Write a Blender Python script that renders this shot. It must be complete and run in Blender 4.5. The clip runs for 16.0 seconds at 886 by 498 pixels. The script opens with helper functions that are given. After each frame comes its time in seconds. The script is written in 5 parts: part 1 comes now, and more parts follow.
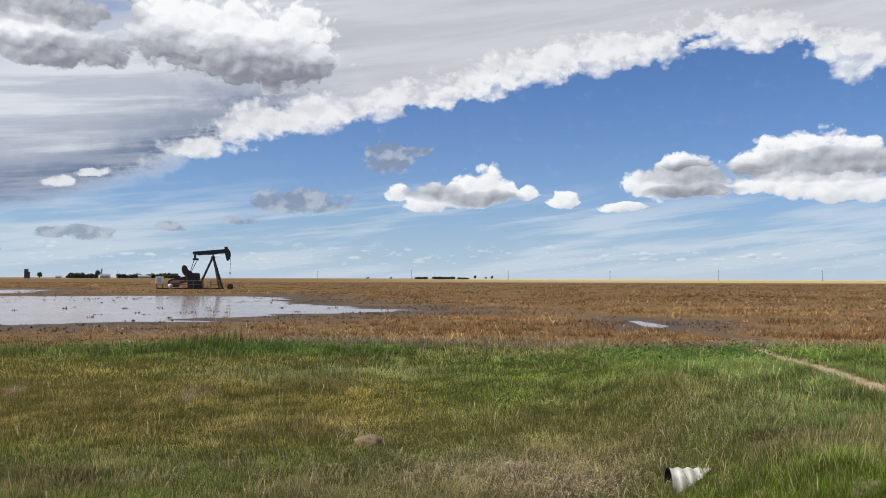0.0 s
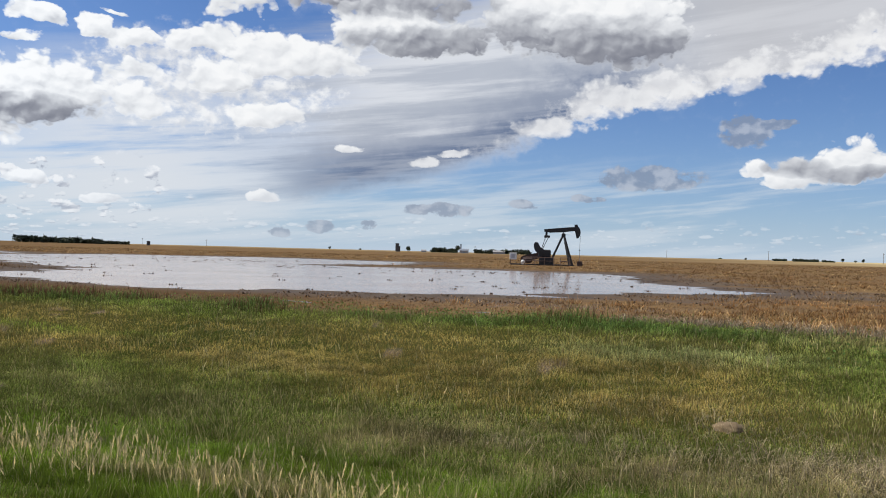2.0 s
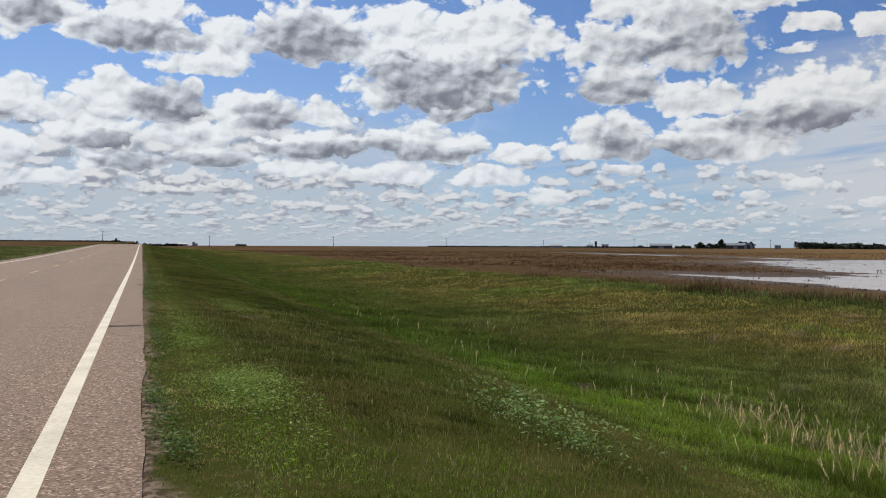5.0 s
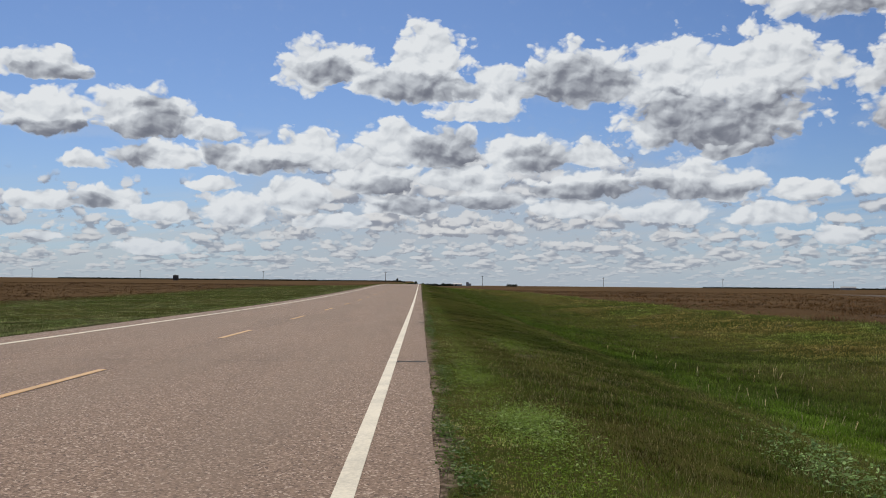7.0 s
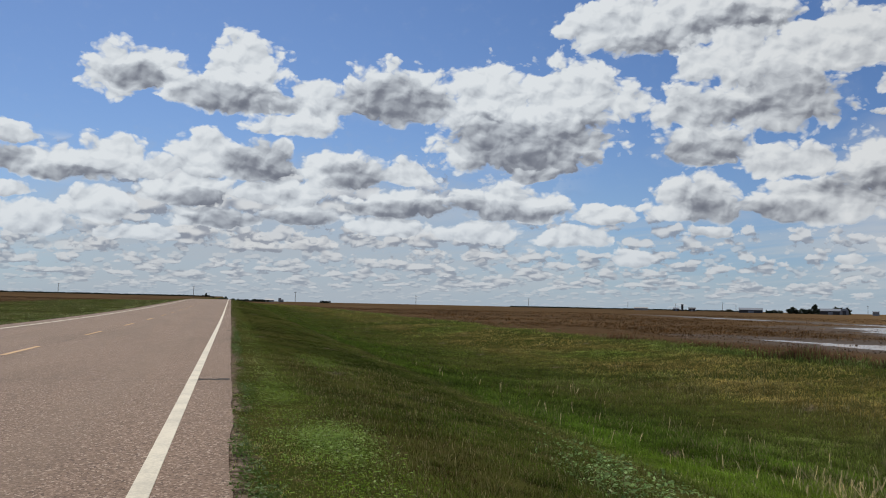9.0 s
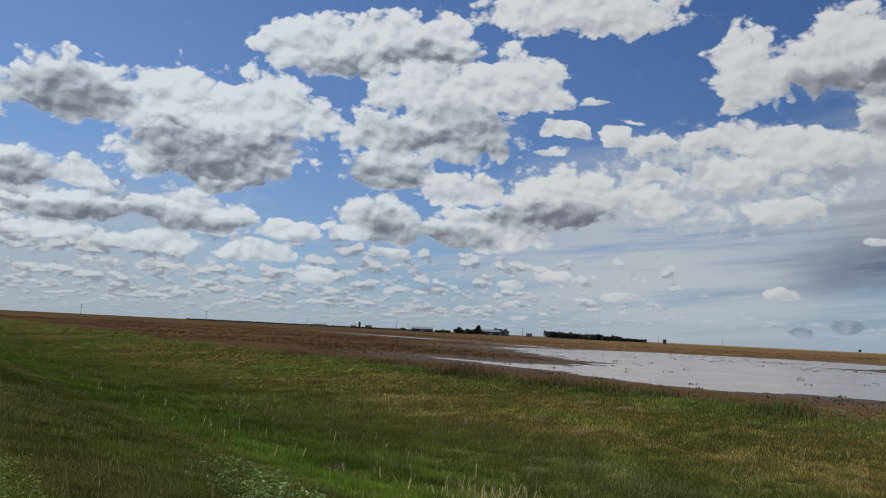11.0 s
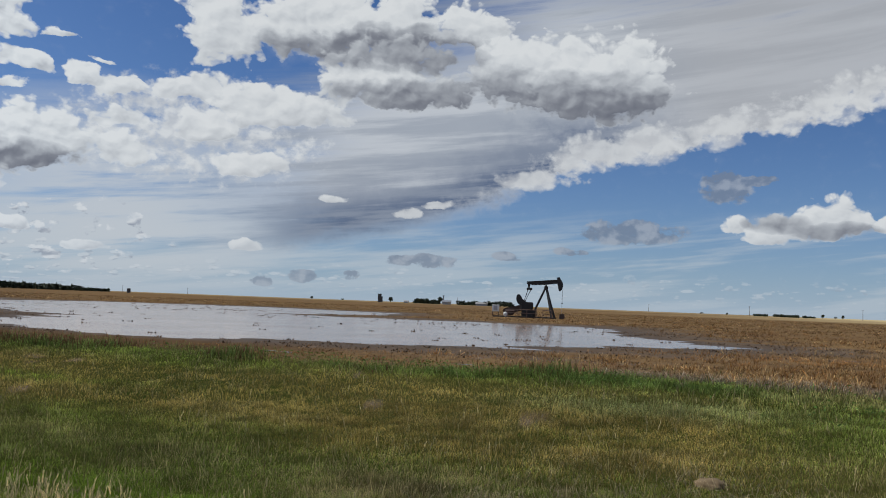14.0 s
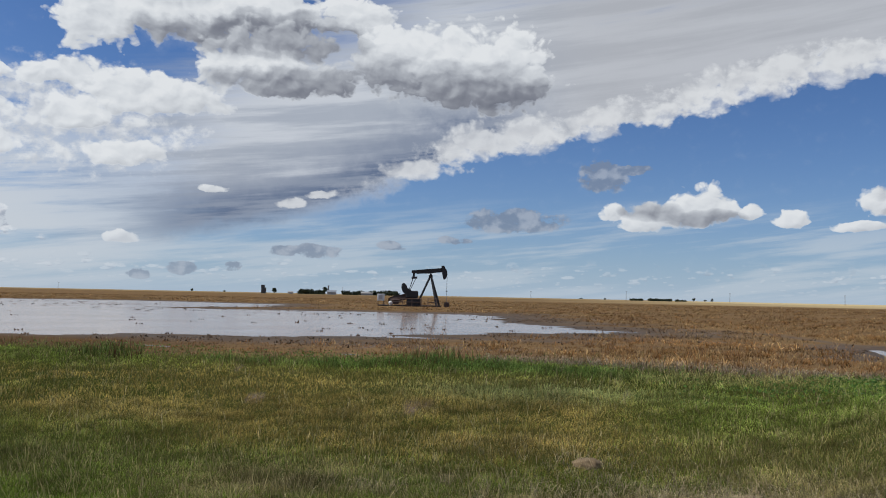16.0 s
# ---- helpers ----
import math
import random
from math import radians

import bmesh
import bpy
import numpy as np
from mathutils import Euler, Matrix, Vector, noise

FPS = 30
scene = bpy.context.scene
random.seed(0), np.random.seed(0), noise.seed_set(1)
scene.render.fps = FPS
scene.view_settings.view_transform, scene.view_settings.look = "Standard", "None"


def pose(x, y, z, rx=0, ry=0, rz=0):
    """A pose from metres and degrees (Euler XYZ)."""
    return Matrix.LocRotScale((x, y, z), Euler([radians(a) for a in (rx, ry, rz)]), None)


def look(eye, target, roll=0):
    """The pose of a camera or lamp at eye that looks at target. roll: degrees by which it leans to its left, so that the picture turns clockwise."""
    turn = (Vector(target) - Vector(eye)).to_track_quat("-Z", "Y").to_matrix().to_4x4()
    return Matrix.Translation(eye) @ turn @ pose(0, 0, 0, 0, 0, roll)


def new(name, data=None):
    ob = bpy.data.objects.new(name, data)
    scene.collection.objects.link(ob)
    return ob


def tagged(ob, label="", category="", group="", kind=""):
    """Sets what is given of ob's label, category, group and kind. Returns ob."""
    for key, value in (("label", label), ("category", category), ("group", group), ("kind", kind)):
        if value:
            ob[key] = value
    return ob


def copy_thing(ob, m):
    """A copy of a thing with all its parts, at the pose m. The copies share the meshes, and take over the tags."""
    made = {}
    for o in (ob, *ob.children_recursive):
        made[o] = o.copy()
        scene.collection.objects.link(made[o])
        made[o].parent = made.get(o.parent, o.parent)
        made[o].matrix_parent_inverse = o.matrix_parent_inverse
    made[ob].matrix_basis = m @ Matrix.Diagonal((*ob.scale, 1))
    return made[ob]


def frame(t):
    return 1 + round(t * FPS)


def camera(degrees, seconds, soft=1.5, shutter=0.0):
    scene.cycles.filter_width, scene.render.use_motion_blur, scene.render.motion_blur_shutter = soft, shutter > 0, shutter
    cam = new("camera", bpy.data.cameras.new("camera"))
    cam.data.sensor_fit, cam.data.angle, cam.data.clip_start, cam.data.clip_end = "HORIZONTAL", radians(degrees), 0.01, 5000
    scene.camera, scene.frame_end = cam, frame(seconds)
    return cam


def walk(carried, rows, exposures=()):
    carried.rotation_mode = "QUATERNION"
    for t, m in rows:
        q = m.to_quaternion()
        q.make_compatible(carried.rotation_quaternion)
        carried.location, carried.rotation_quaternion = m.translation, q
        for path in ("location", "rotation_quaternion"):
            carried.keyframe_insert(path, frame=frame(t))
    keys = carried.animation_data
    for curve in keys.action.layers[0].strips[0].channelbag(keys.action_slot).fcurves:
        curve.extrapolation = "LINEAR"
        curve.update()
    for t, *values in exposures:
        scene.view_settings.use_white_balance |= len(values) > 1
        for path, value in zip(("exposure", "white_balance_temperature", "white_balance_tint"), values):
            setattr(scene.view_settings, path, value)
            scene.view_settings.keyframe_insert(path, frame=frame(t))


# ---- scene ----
cam = camera(53.1, 16.0, soft=1.0)
EYE, ARM = 1.05, 0.33
# seconds, yaw, pitch, roll: a person turns on the spot and holds the camera at arm's length
ROWS = [
    (0.0, 1.56, 1.89, -0.19),
    (0.5, 8.58, 1.96, -0.78),
    (1.0, 14.15, 1.44, -1.01),
    (1.5, 18.71, 1.09, -1.16),
    (2.0, 23.76, 0.16, -1.47),
    (2.5, 30.52, -0.90, -1.63),
    (3.0, 35.89, -1.14, -1.71),
    (3.5, 42.09, -1.02, -1.39),
    (4.0, 51.64, -1.21, -1.23),
    (4.5, 61.10, -1.24, -0.49),
    (5.0, 71.26, -0.18, -0.24),
    (5.2, 74.91, 0.38, -0.15),
    (5.8, 83.30, 1.50, -0.20),
    (6.5, 88.70, 2.30, -0.45),
    (7.3, 88.06, 2.41, -0.80),
    (7.5, 87.08, 2.35, -0.92),
    (8.0, 84.76, 2.51, -1.46),
    (8.5, 81.64, 3.24, -1.35),
    (9.0, 76.55, 3.60, -1.25),
    (9.2, 74.21, 3.57, -1.34),
    (9.9, 67.30, 4.20, -1.75),
    (10.6, 60.30, 4.90, -2.45),
    (11.3, 53.03, 5.33, -2.87),
    (11.5, 51.03, 5.12, -2.76),
    (12.0, 45.84, 4.75, -2.68),
    (12.5, 41.16, 4.66, -2.78),
    (13.0, 36.21, 4.45, -2.89),
    (13.5, 30.19, 4.09, -2.93),
    (14.0, 22.63, 3.50, -2.18),
    (14.5, 17.12, 3.28, -0.88),
    (15.0, 15.34, 3.85, -0.81),
    (15.5, 15.11, 3.53, -1.18),
    (16.0, 15.25, 3.02, -1.18),
]
walk(cam, [(t, pose(-ARM * math.sin(radians(yaw)), ARM * math.cos(radians(yaw)), EYE, 90 + pitch, roll, yaw)) for t, yaw, pitch, roll in ROWS],
     [(0.0, -0.05, 6450, 10), (2.5, -0.08, 6500, 10), (3.5, -0.06, 6500, 10), (4.0, -0.26, 6500, 10), (5.0, -0.40, 6550, 10), (7.5, -0.56, 6600, 10), (9.0, -0.58, 6500, 9), (11.5, -0.68, 6350, 8), (13.0, -0.62, 6300, 8), (14.0, -0.54, 6300, 8), (14.5, -0.27, 6300, 8), (15.0, -0.3, 6300, 9), (16.0, -0.38, 6300, 9)])

# ---- light ----
SUN_AZ, SUN_EL = 104.0, 50.0  # degrees to the left of +y, degrees up
sun_way = Vector((-math.sin(radians(SUN_AZ)) * math.cos(radians(SUN_EL)), math.cos(radians(SUN_AZ)) * math.cos(radians(SUN_EL)), math.sin(radians(SUN_EL))))
sun = new("sun", bpy.data.lights.new("sun", "SUN"))
sun.data.energy, sun.data.angle, sun.data.color = 5.0, radians(0.5), (1.0, 0.94, 0.84)
sun.matrix_world = look(sun_way * 50, (0, 0, 0))

# clouds: azimuth, elevation of the widest part, half width, height above it in degrees
WEST = [
    (113.1, 12.4, 2.7, 1.4), (112.9, 9.6, 2.8, 2.0), (107.5, 9.9, 3.9, 2.1), (103.7, 9.4, 2.5, 0.9), (110.5, 7.1, 1.6, 0.7),
    (106.4, 7.6, 2.9, 1.2), (101.5, 7.7, 2.9, 1.4), (97.5, 8.0, 2.5, 2.0), (112.7, 4.7, 2.3, 0.8), (109.3, 4.9, 2.1, 1.0),
    (106.3, 4.2, 2.0, 0.8), (103.0, 6.1, 1.7, 0.6), (97.5, 13.0, 2.0, 2.4), (95.3, 13.7, 2.4, 1.8), (89.7, 13.6, 2.9, 3.2),
    (90.6, 12.6, 4.6, 1.9), (84.8, 12.3, 2.8, 1.7), (79.7, 12.9, 4.3, 2.6), (86.3, 10.9, 3.3, 1.1),
]
HIGH = [
    (73.7, 12.5, 3.8, 3.3), (68.3, 12.7, 4.5, 3.3), (71.7, 9.9, 6.2, 2.7), (70.8, 8.3, 1.5, 0.7), (63.5, 17.1, 5.3, 2.4),
    (59.9, 9.9, 3.5, 2.0), (60.2, 12.2, 3.8, 2.0), (56.0, 12.5, 4.5, 3.2), (55.6, 8.9, 3.5, 1.4), (48.8, 8.4, 4.4, 2.6),
    (60.5, 6.5, 3.4, 2.0), (53.6, 6.3, 4.5, 1.8), (59.9, 4.8, 1.6, 0.5), (48.6, 13.0, 1.5, 0.8), (45.3, 12.5, 1.5, 0.6),
]
ROWS_OF_HEAPS = [
    (91.9, 8.6, 2.4, 2.2), (88.3, 8.4, 2.7, 1.9), (94.7, 7.9, 1.4, 1.1), (83.1, 8.1, 3.8, 1.6), (79.0, 8.2, 2.2, 1.1),
    (92.8, 6.6, 3.3, 1.6), (87.1, 6.6, 3.1, 1.3), (79.7, 6.2, 4.0, 1.3), (72.3, 6.3, 4.4, 1.7), (66.3, 5.8, 2.2, 1.1),
    (98.0, 5.4, 2.3, 1.4), (101.8, 4.4, 2.2, 1.6), (91.1, 5.0, 3.1, 1.0), (85.7, 5.4, 3.5, 1.0), (80.0, 4.8, 2.9, 1.0),
    (74.0, 4.5, 3.1, 1.0), (95.6, 3.9, 2.5, 0.8), (68.4, 4.3, 2.8, 1.0), (106.9, 2.1, 2.3, 0.8), (64.6, 3.1, 1.4, 1.0),
    (112.8, 2.7, 1.2, 0.3),
]
NORTH = [
    (65.7, 17.4, 3.9, 2.1), (59.1, 17.7, 5.0, 2.7), (58.0, 15.0, 4.2, 2.4), (52.1, 15.6, 3.8, 2.7), (37.3, 16.1, 2.8, 3.3),
    (31.0, 16.9, 4.9, 3.5), (26.4, 17.1, 3.1, 2.9), (21.3, 17.2, 2.5, 1.8), (17.5, 14.4, 3.9, 2.7), (26.6, 13.9, 5.2, 2.8),
    (48.1, 20.1, 7.4, 2.1), (18.3, 14.2, 3.7, 3.0), (12.6, 13.7, 4.5, 3.6), (26.3, 13.3, 5.3, 1.9),
]
SCRAPS_WHITE = [
    (46.9, 14.9, 1.0, 0.3), (44.7, 13.8, 0.7, 0.2), (48.7, 13.1, 1.4, 0.8), (45.6, 12.8, 1.2, 0.6), (43.2, 12.3, 1.5, 0.7),
    (49.7, 11.9, 0.9, 0.3), (38.4, 12.5, 3.3, 1.1), (33.7, 11.6, 4.3, 1.6), (43.4, 10.4, 1.8, 0.9), (42.9, 8.5, 1.7, 1.4),
    (38.1, 10.2, 1.9, 1.3), (35.4, 8.1, 2.5, 1.0), (35.4, 3.1, 1.1, 0.45), (59.9, 4.7, 1.6, 0.5), (30.0, 6.4, 0.8, 0.3),
    (51.8, 3.1, 1.0, 0.4), (49.2, 3.7, 1.6, 0.5), (44.9, 2.6, 1.4, 0.4),
]
EDGE = [
    (13.6, 9.7, 2.4, 1.6), (9.9, 10.1, 2.4, 1.9), (5.2, 10.9, 2.3, 1.4), (17.3, 7.9, 2.6, 0.9), (25.2, 5.6, 1.2, 0.45),
    (23.2, 6.3, 1.2, 0.3), (1.5, 11.7, 1.4, 0.8), (-1.2, 12.7, 1.7, 2.0), (-3.4, 13.2, 1.2, 1.5), (-6.0, 13.9, 1.8, 1.1),
    (-9.9, 14.2, 2.4, 1.4), (-4.5, 13.1, 1.8, 1.3), (-8.3, 13.7, 2.0, 1.3), (-12.3, 14.1, 2.4, 1.4), (-18.2, 14.7, 3.4, 1.4),
    (-23.7, 12.9, 2.4, 1.9),
]
FAIR = [
    (-1.1, 5.5, 2.1, 1.6), (4.3, 5.3, 1.1, 0.7), (2.2, 4.9, 1.9, 1.1), (-3.9, 5.3, 0.7, 0.7), (-6.2, 4.9, 1.0, 0.7),
    (-9.8, 4.5, 1.3, 0.4), (-13.3, 5.8, 3.1, 1.5), (-14.0, 7.2, 1.4, 0.6), (-21.1, 6.7, 4.4, 2.0), (-19.6, 5.6, 3.5, 1.0),
    (-22.6, 5.2, 3.5, 1.1),
]
# the grey undersides
GREY_WEST = [
    (112.4, 12.3, 1.7, 0.4), (111.4, 9.0, 3.2, 0.5), (106.6, 9.5, 2.1, 0.5), (107.8, 7.7, 1.1, 0.8), (102.8, 8.1, 0.8, 0.8),
    (99.4, 7.3, 2.0, 0.4), (110.2, 4.9, 1.0, 0.4), (96.1, 13.5, 1.7, 0.6), (89.9, 12.6, 3.0, 0.7), (80.2, 12.9, 3.0, 1.3),
    (73.5, 10.9, 2.6, 1.2), (68.4, 11.0, 2.8, 0.8), (70.9, 9.1, 3.6, 0.9), (88.3, 8.6, 2.0, 1.2), (82.4, 8.2, 1.6, 0.8),
    (92.1, 6.2, 2.0, 0.5), (76.5, 6.0, 6.3, 0.6), (90.5, 5.1, 1.9, 0.5), (86.4, 5.3, 2.4, 0.4), (106.7, 10.8, 0.8, 0.7),
]
GREY_NORTH = [
    (59.2, 12.4, 2.8, 0.7), (54.5, 12.7, 2.9, 1.3), (49.0, 7.7, 4.1, 0.7), (57.3, 6.0, 3.9, 0.7), (60.7, 6.9, 1.2, 1.0),
    (60.4, 9.9, 3.0, 1.0), (63.5, 16.5, 2.5, 0.7), (58.5, 17.5, 2.8, 0.9), (27.0, 15.9, 5.8, 0.9), (19.8, 14.2, 3.2, 1.0),
    (24.6, 13.2, 5.8, 0.8), (49.6, 7.3, 4.4, 0.8), (13.4, 13.4, 4.0, 1.4), (23.8, 15.7, 3.3, 0.7), (30.9, 15.6, 4.1, 1.0),
    (25.2, 13.3, 3.6, 0.9), (9.4, 9.8, 1.8, 0.7),
]
GREY_FAIR = [
    (2.1, 5.6, 1.6, 0.5), (-1.2, 5.1, 1.9, 0.4), (-14.7, 6.6, 3.4, 0.6), (-21.8, 6.8, 4.3, 0.8), (-14.2, 5.4, 2.2, 0.4),
    (-24.6, 15.3, 2.1, 1.2), (25.8, 16.1, 3.9, 1.2), (13.7, 12.7, 5.3, 1.1),
]
# thin grey scraps under the bank
SCRAP = [
    (5.1, 7.8, 1.5, 1.0), (3.0, 8.1, 1.0, 0.3), (10.8, 4.9, 3.2, 0.7), (24.1, 2.7, 2.2, 0.4), (18.7, 3.2, 0.9, 0.3),
    (34.2, 1.0, 0.7, 0.3), (31.7, 1.4, 0.8, 0.4), (28.6, 1.6, 0.6, 0.3), (14.5, 3.6, 1.0, 0.2),
]

world = bpy.data.worlds.new("sky")
scene.world = world
world.use_nodes = True
world.cycles.sampling_method = "NONE"


class Tree:
    """Short names for the nodes of one tree."""

    def __init__(self, nt):
        self.nt = nt
        nt.nodes.clear()

    def node(self, kind, **sets):
        n = self.nt.nodes.new(kind)
        for k, v in sets.items():
            setattr(n, k, v)
        return n

    def put(self, sock, v):
        if isinstance(v, bpy.types.NodeSocket):
            self.nt.links.new(v, sock)
        elif v is not None:
            sock.default_value = v

    def m(self, op, a, b=None, c=None, clamp=False):
        n = self.node("ShaderNodeMath", operation=op, use_clamp=clamp)
        for i, v in enumerate((a, b, c)):
            self.put(n.inputs[i], v)
        return n.outputs[0]

    def v(self, op, a, b=None, c=None):
        n = self.node("ShaderNodeVectorMath", operation=op)
        for i, v in enumerate((a, b, c)):
            self.put(n.inputs[i], v)
        return n.outputs["Value"] if op in ("DOT_PRODUCT", "LENGTH") else n.outputs["Vector"]

    def xyz(self, x, y, z=0.0):
        n = self.node("ShaderNodeCombineXYZ")
        for i, v in enumerate((x, y, z)):
            self.put(n.inputs[i], v)
        return n.outputs[0]

    def noise(self, vec, scale, detail=4.0, rough=0.5, dim="3D", dist=0.0):
        n = self.node("ShaderNodeTexNoise", noise_dimensions=dim)
        self.put(n.inputs["Vector"], vec)
        n.inputs["Scale"].default_value, n.inputs["Detail"].default_value = scale, detail
        n.inputs["Roughness"].default_value, n.inputs["Distortion"].default_value = rough, dist
        return n.outputs[0], n.outputs[1]

    def step(self, x, lo, hi):
        n = self.node("ShaderNodeMapRange", interpolation_type="SMOOTHSTEP")
        self.put(n.inputs[0], x)
        self.put(n.inputs[1], lo)
        self.put(n.inputs[2], hi)
        return n.outputs[0]

    def mix(self, f, a, b, blend="MIX"):
        n = self.node("ShaderNodeMix", data_type="RGBA", blend_type=blend)
        self.put(n.inputs[0], f)
        self.put(n.inputs[6], (*a, 1) if isinstance(a, tuple) else a)
        self.put(n.inputs[7], (*b, 1) if isinstance(b, tuple) else b)
        return n.outputs[2]

    def ramp(self, f, stops):
        n = self.node("ShaderNodeValToRGB")
        self.put(n.inputs[0], f)
        e = n.color_ramp.elements
        while len(e) < len(stops):
            e.new(0.5)
        for el, (p, c) in zip(e, stops):
            el.position, el.color = p, (*c, 1)
        return n.outputs[0]


def build_sky():
    T = Tree(world.node_tree)
    out = T.node("ShaderNodeOutputWorld")
    sky = T.node("ShaderNodeTexSky", sky_type="NISHITA", sun_disc=False)
    sky.sun_elevation, sky.sun_rotation = radians(SUN_EL), radians(-SUN_AZ)
    sky.altitude, sky.air_density, sky.dust_density, sky.ozone_density = 1000, 1.0, 0.6, 1.6
    way = T.node("ShaderNodeTexCoord").outputs["Generated"]
    sep = T.node("ShaderNodeSeparateXYZ")
    T.put(sep.inputs[0], way)
    x, y, z = sep.outputs
    az = T.m("MULTIPLY", T.m("ARCTAN2", T.m("MULTIPLY", x, -1.0), y), 57.2958)
    el = T.m("MULTIPLY", T.m("ARCSINE", z), 57.2958)
    flat = T.xyz(az, T.m("MULTIPLY", el, 1.35))

    def billow(at, scale, octaves=0.0):
        n = T.node("ShaderNodeTexVoronoi", voronoi_dimensions="2D", feature="SMOOTH_F1")
        T.put(n.inputs["Vector"], at)
        n.inputs["Scale"].default_value, n.inputs["Smoothness"].default_value = scale, 0.3
        n.inputs["Detail"].default_value, n.inputs["Roughness"].default_value, n.inputs["Lacunarity"].default_value = octaves, 0.55, 2.3
        return n.outputs["Distance"]

    # outlines: the place is shifted by noise, less towards the horizon
    amp = T.m("MULTIPLY_ADD", el, 0.055, 0.12)
    _, bend = T.noise(flat, 0.45, 4.0, 0.5, "2D")
    bend = T.v("SUBTRACT", bend, (0.5, 0.5, 0.5))
    at = T.xyz(az, el)
    # heaps: rounded lumps, and the same lumps a little nearer to the sun
    heap_at = T.v("MULTIPLY_ADD", bend, (1.1, 1.1, 0.0), flat)
    big, small = billow(heap_at, 0.5, 1.3), billow(heap_at, 1.5, 1.0)
    heap = T.m("MULTIPLY_ADD", T.m("SUBTRACT", 0.58, big), 0.6, T.m("MULTIPLY", T.m("SUBTRACT", 0.56, small), 0.26))
    relief = T.m("MULTIPLY_ADD", T.m("SUBTRACT", billow(T.v("ADD", heap_at, (0.25, 0.55, 0.0)), 0.5, 1.3), big), 0.55, T.m("MULTIPLY", T.m("SUBTRACT", billow(T.v("ADD", heap_at, (0.10, 0.22, 0.0)), 1.5, 1.0), small), 0.12))
    grain, _ = T.noise(flat, 0.8, 7.0, 0.62, "2D")
    grain = T.m("SUBTRACT", grain, 0.5)
    ruffle = T.m("MULTIPLY_ADD", grain, 0.14, heap)
    amp = T.m("MULTIPLY_ADD", ruffle, 0.01, amp)
    spot = T.v("MULTIPLY_ADD", bend, T.xyz(T.m("MULTIPLY", amp, 3.2), T.m("MULTIPLY", amp, 1.6)), at)

    # rows of small heaps, closing up towards the horizon, in two sizes
    crowd = T.m("MAXIMUM", T.step(T.m("MULTIPLY_ADD", grain, 24.0, az), 36.0, 62.0), T.m("MULTIPLY", T.step(el, 3.2, 1.4), 0.22))
    rank = T.m("LOGARITHM", T.m("ADD", T.m("MAXIMUM", el, 0.0), 1.2), 2.71828)

    def rows_of(wide, tall, lo, hi, thick, off):
        q = T.v("MULTIPLY_ADD", bend, (0.25, 0.25, 0.0), T.xyz(T.m("MULTIPLY_ADD", az, wide, off), T.m("MULTIPLY", rank, tall)))
        d0 = T.m("SUBTRACT", 0.95, billow(q, 1.0, 1.0))
        d1 = T.m("SUBTRACT", 0.95, billow(T.v("ADD", q, (0.06, 0.28, 0.0)), 1.0, 1.0))
        band = T.m("MULTIPLY", T.step(el, lo - 0.6, lo + 0.4), T.step(el, hi + 2.0, hi - 1.5))
        fill = T.m("MULTIPLY", crowd, band)
        a = T.m("MULTIPLY", T.step(T.m("MULTIPLY_ADD", grain, 1.3, T.m("MULTIPLY_ADD", fill, thick, d0)), 0.60, 0.80), T.step(fill, 0.05, 0.4))
        return a, T.step(T.m("SUBTRACT", d0, d1), -0.14, 0.26)

    low_a, low_lit = rows_of(0.85, 5.5, 0.3, 3.6, 0.30, 3.0)
    mid_a, mid_lit = rows_of(0.42, 4.2, 1.0, 5.5, 0.34, 40.0)
    top_a, top_lit = rows_of(0.21, 3.4, 3.0, 8.5, 0.36, 77.0)
    def crowd_of(lots, where, flat_base, rim):
        """Flat-bottomed puffs laid one over another: x and y from -1 to 1 in the foremost, and the cover."""
        acc = (0.0, 0.0, 0.0)
        rough, fine = T.m("MULTIPLY_ADD", ruffle, rim, 1.82 * rim), T.m("MULTIPLY_ADD", grain, 4.0, T.m("MULTIPLY_ADD", heap, 1.5, 4.7))
        for lot, grow in lots:
            for a, e, w, h in lot:
                w, h = w * grow, h * grow
                p = T.v("MULTIPLY_ADD", where, (1 / w, 1 / h, 0), (-a / w, -e / h, 1))
                if flat_base != 1.0:
                    p = T.v("MINIMUM", p, T.v("MULTIPLY", p, (1.0, flat_base, 1.0)))
                dot = T.v("DOT_PRODUCT", p, p)
                f = T.m("MULTIPLY_ADD", dot, -rim, rough) if h > 0.5 else T.m("MULTIPLY_ADD", dot, -2.5, fine)
                f, gap = T.m("MINIMUM", T.m("MAXIMUM", f, 0.0), 1.0), T.v("SUBTRACT", p, acc)
                n = T.node("ShaderNodeVectorMath", operation="SCALE")
                T.put(n.inputs["Scale"], f)
                T.put(n.inputs[0], gap)
                acc = T.v("ADD", n.outputs[0], acc)
        n = T.node("ShaderNodeSeparateXYZ")
        T.put(n.inputs[0], acc)
        return n.outputs

    def sum_of(lots, where):
        total = 0.0
        for lot, grow in lots:
            for a, e, w, h in lot:
                w, h = w * grow, h * grow
                p = T.v("MULTIPLY_ADD", where, (1 / w, 1 / h, 0), (-a / w, -e / h, 0))
                total = T.m("ADD", T.m("MAXIMUM", T.m("SUBTRACT", 1.0, T.v("DOT_PRODUCT", p, p)), 0.0), total)
        return total

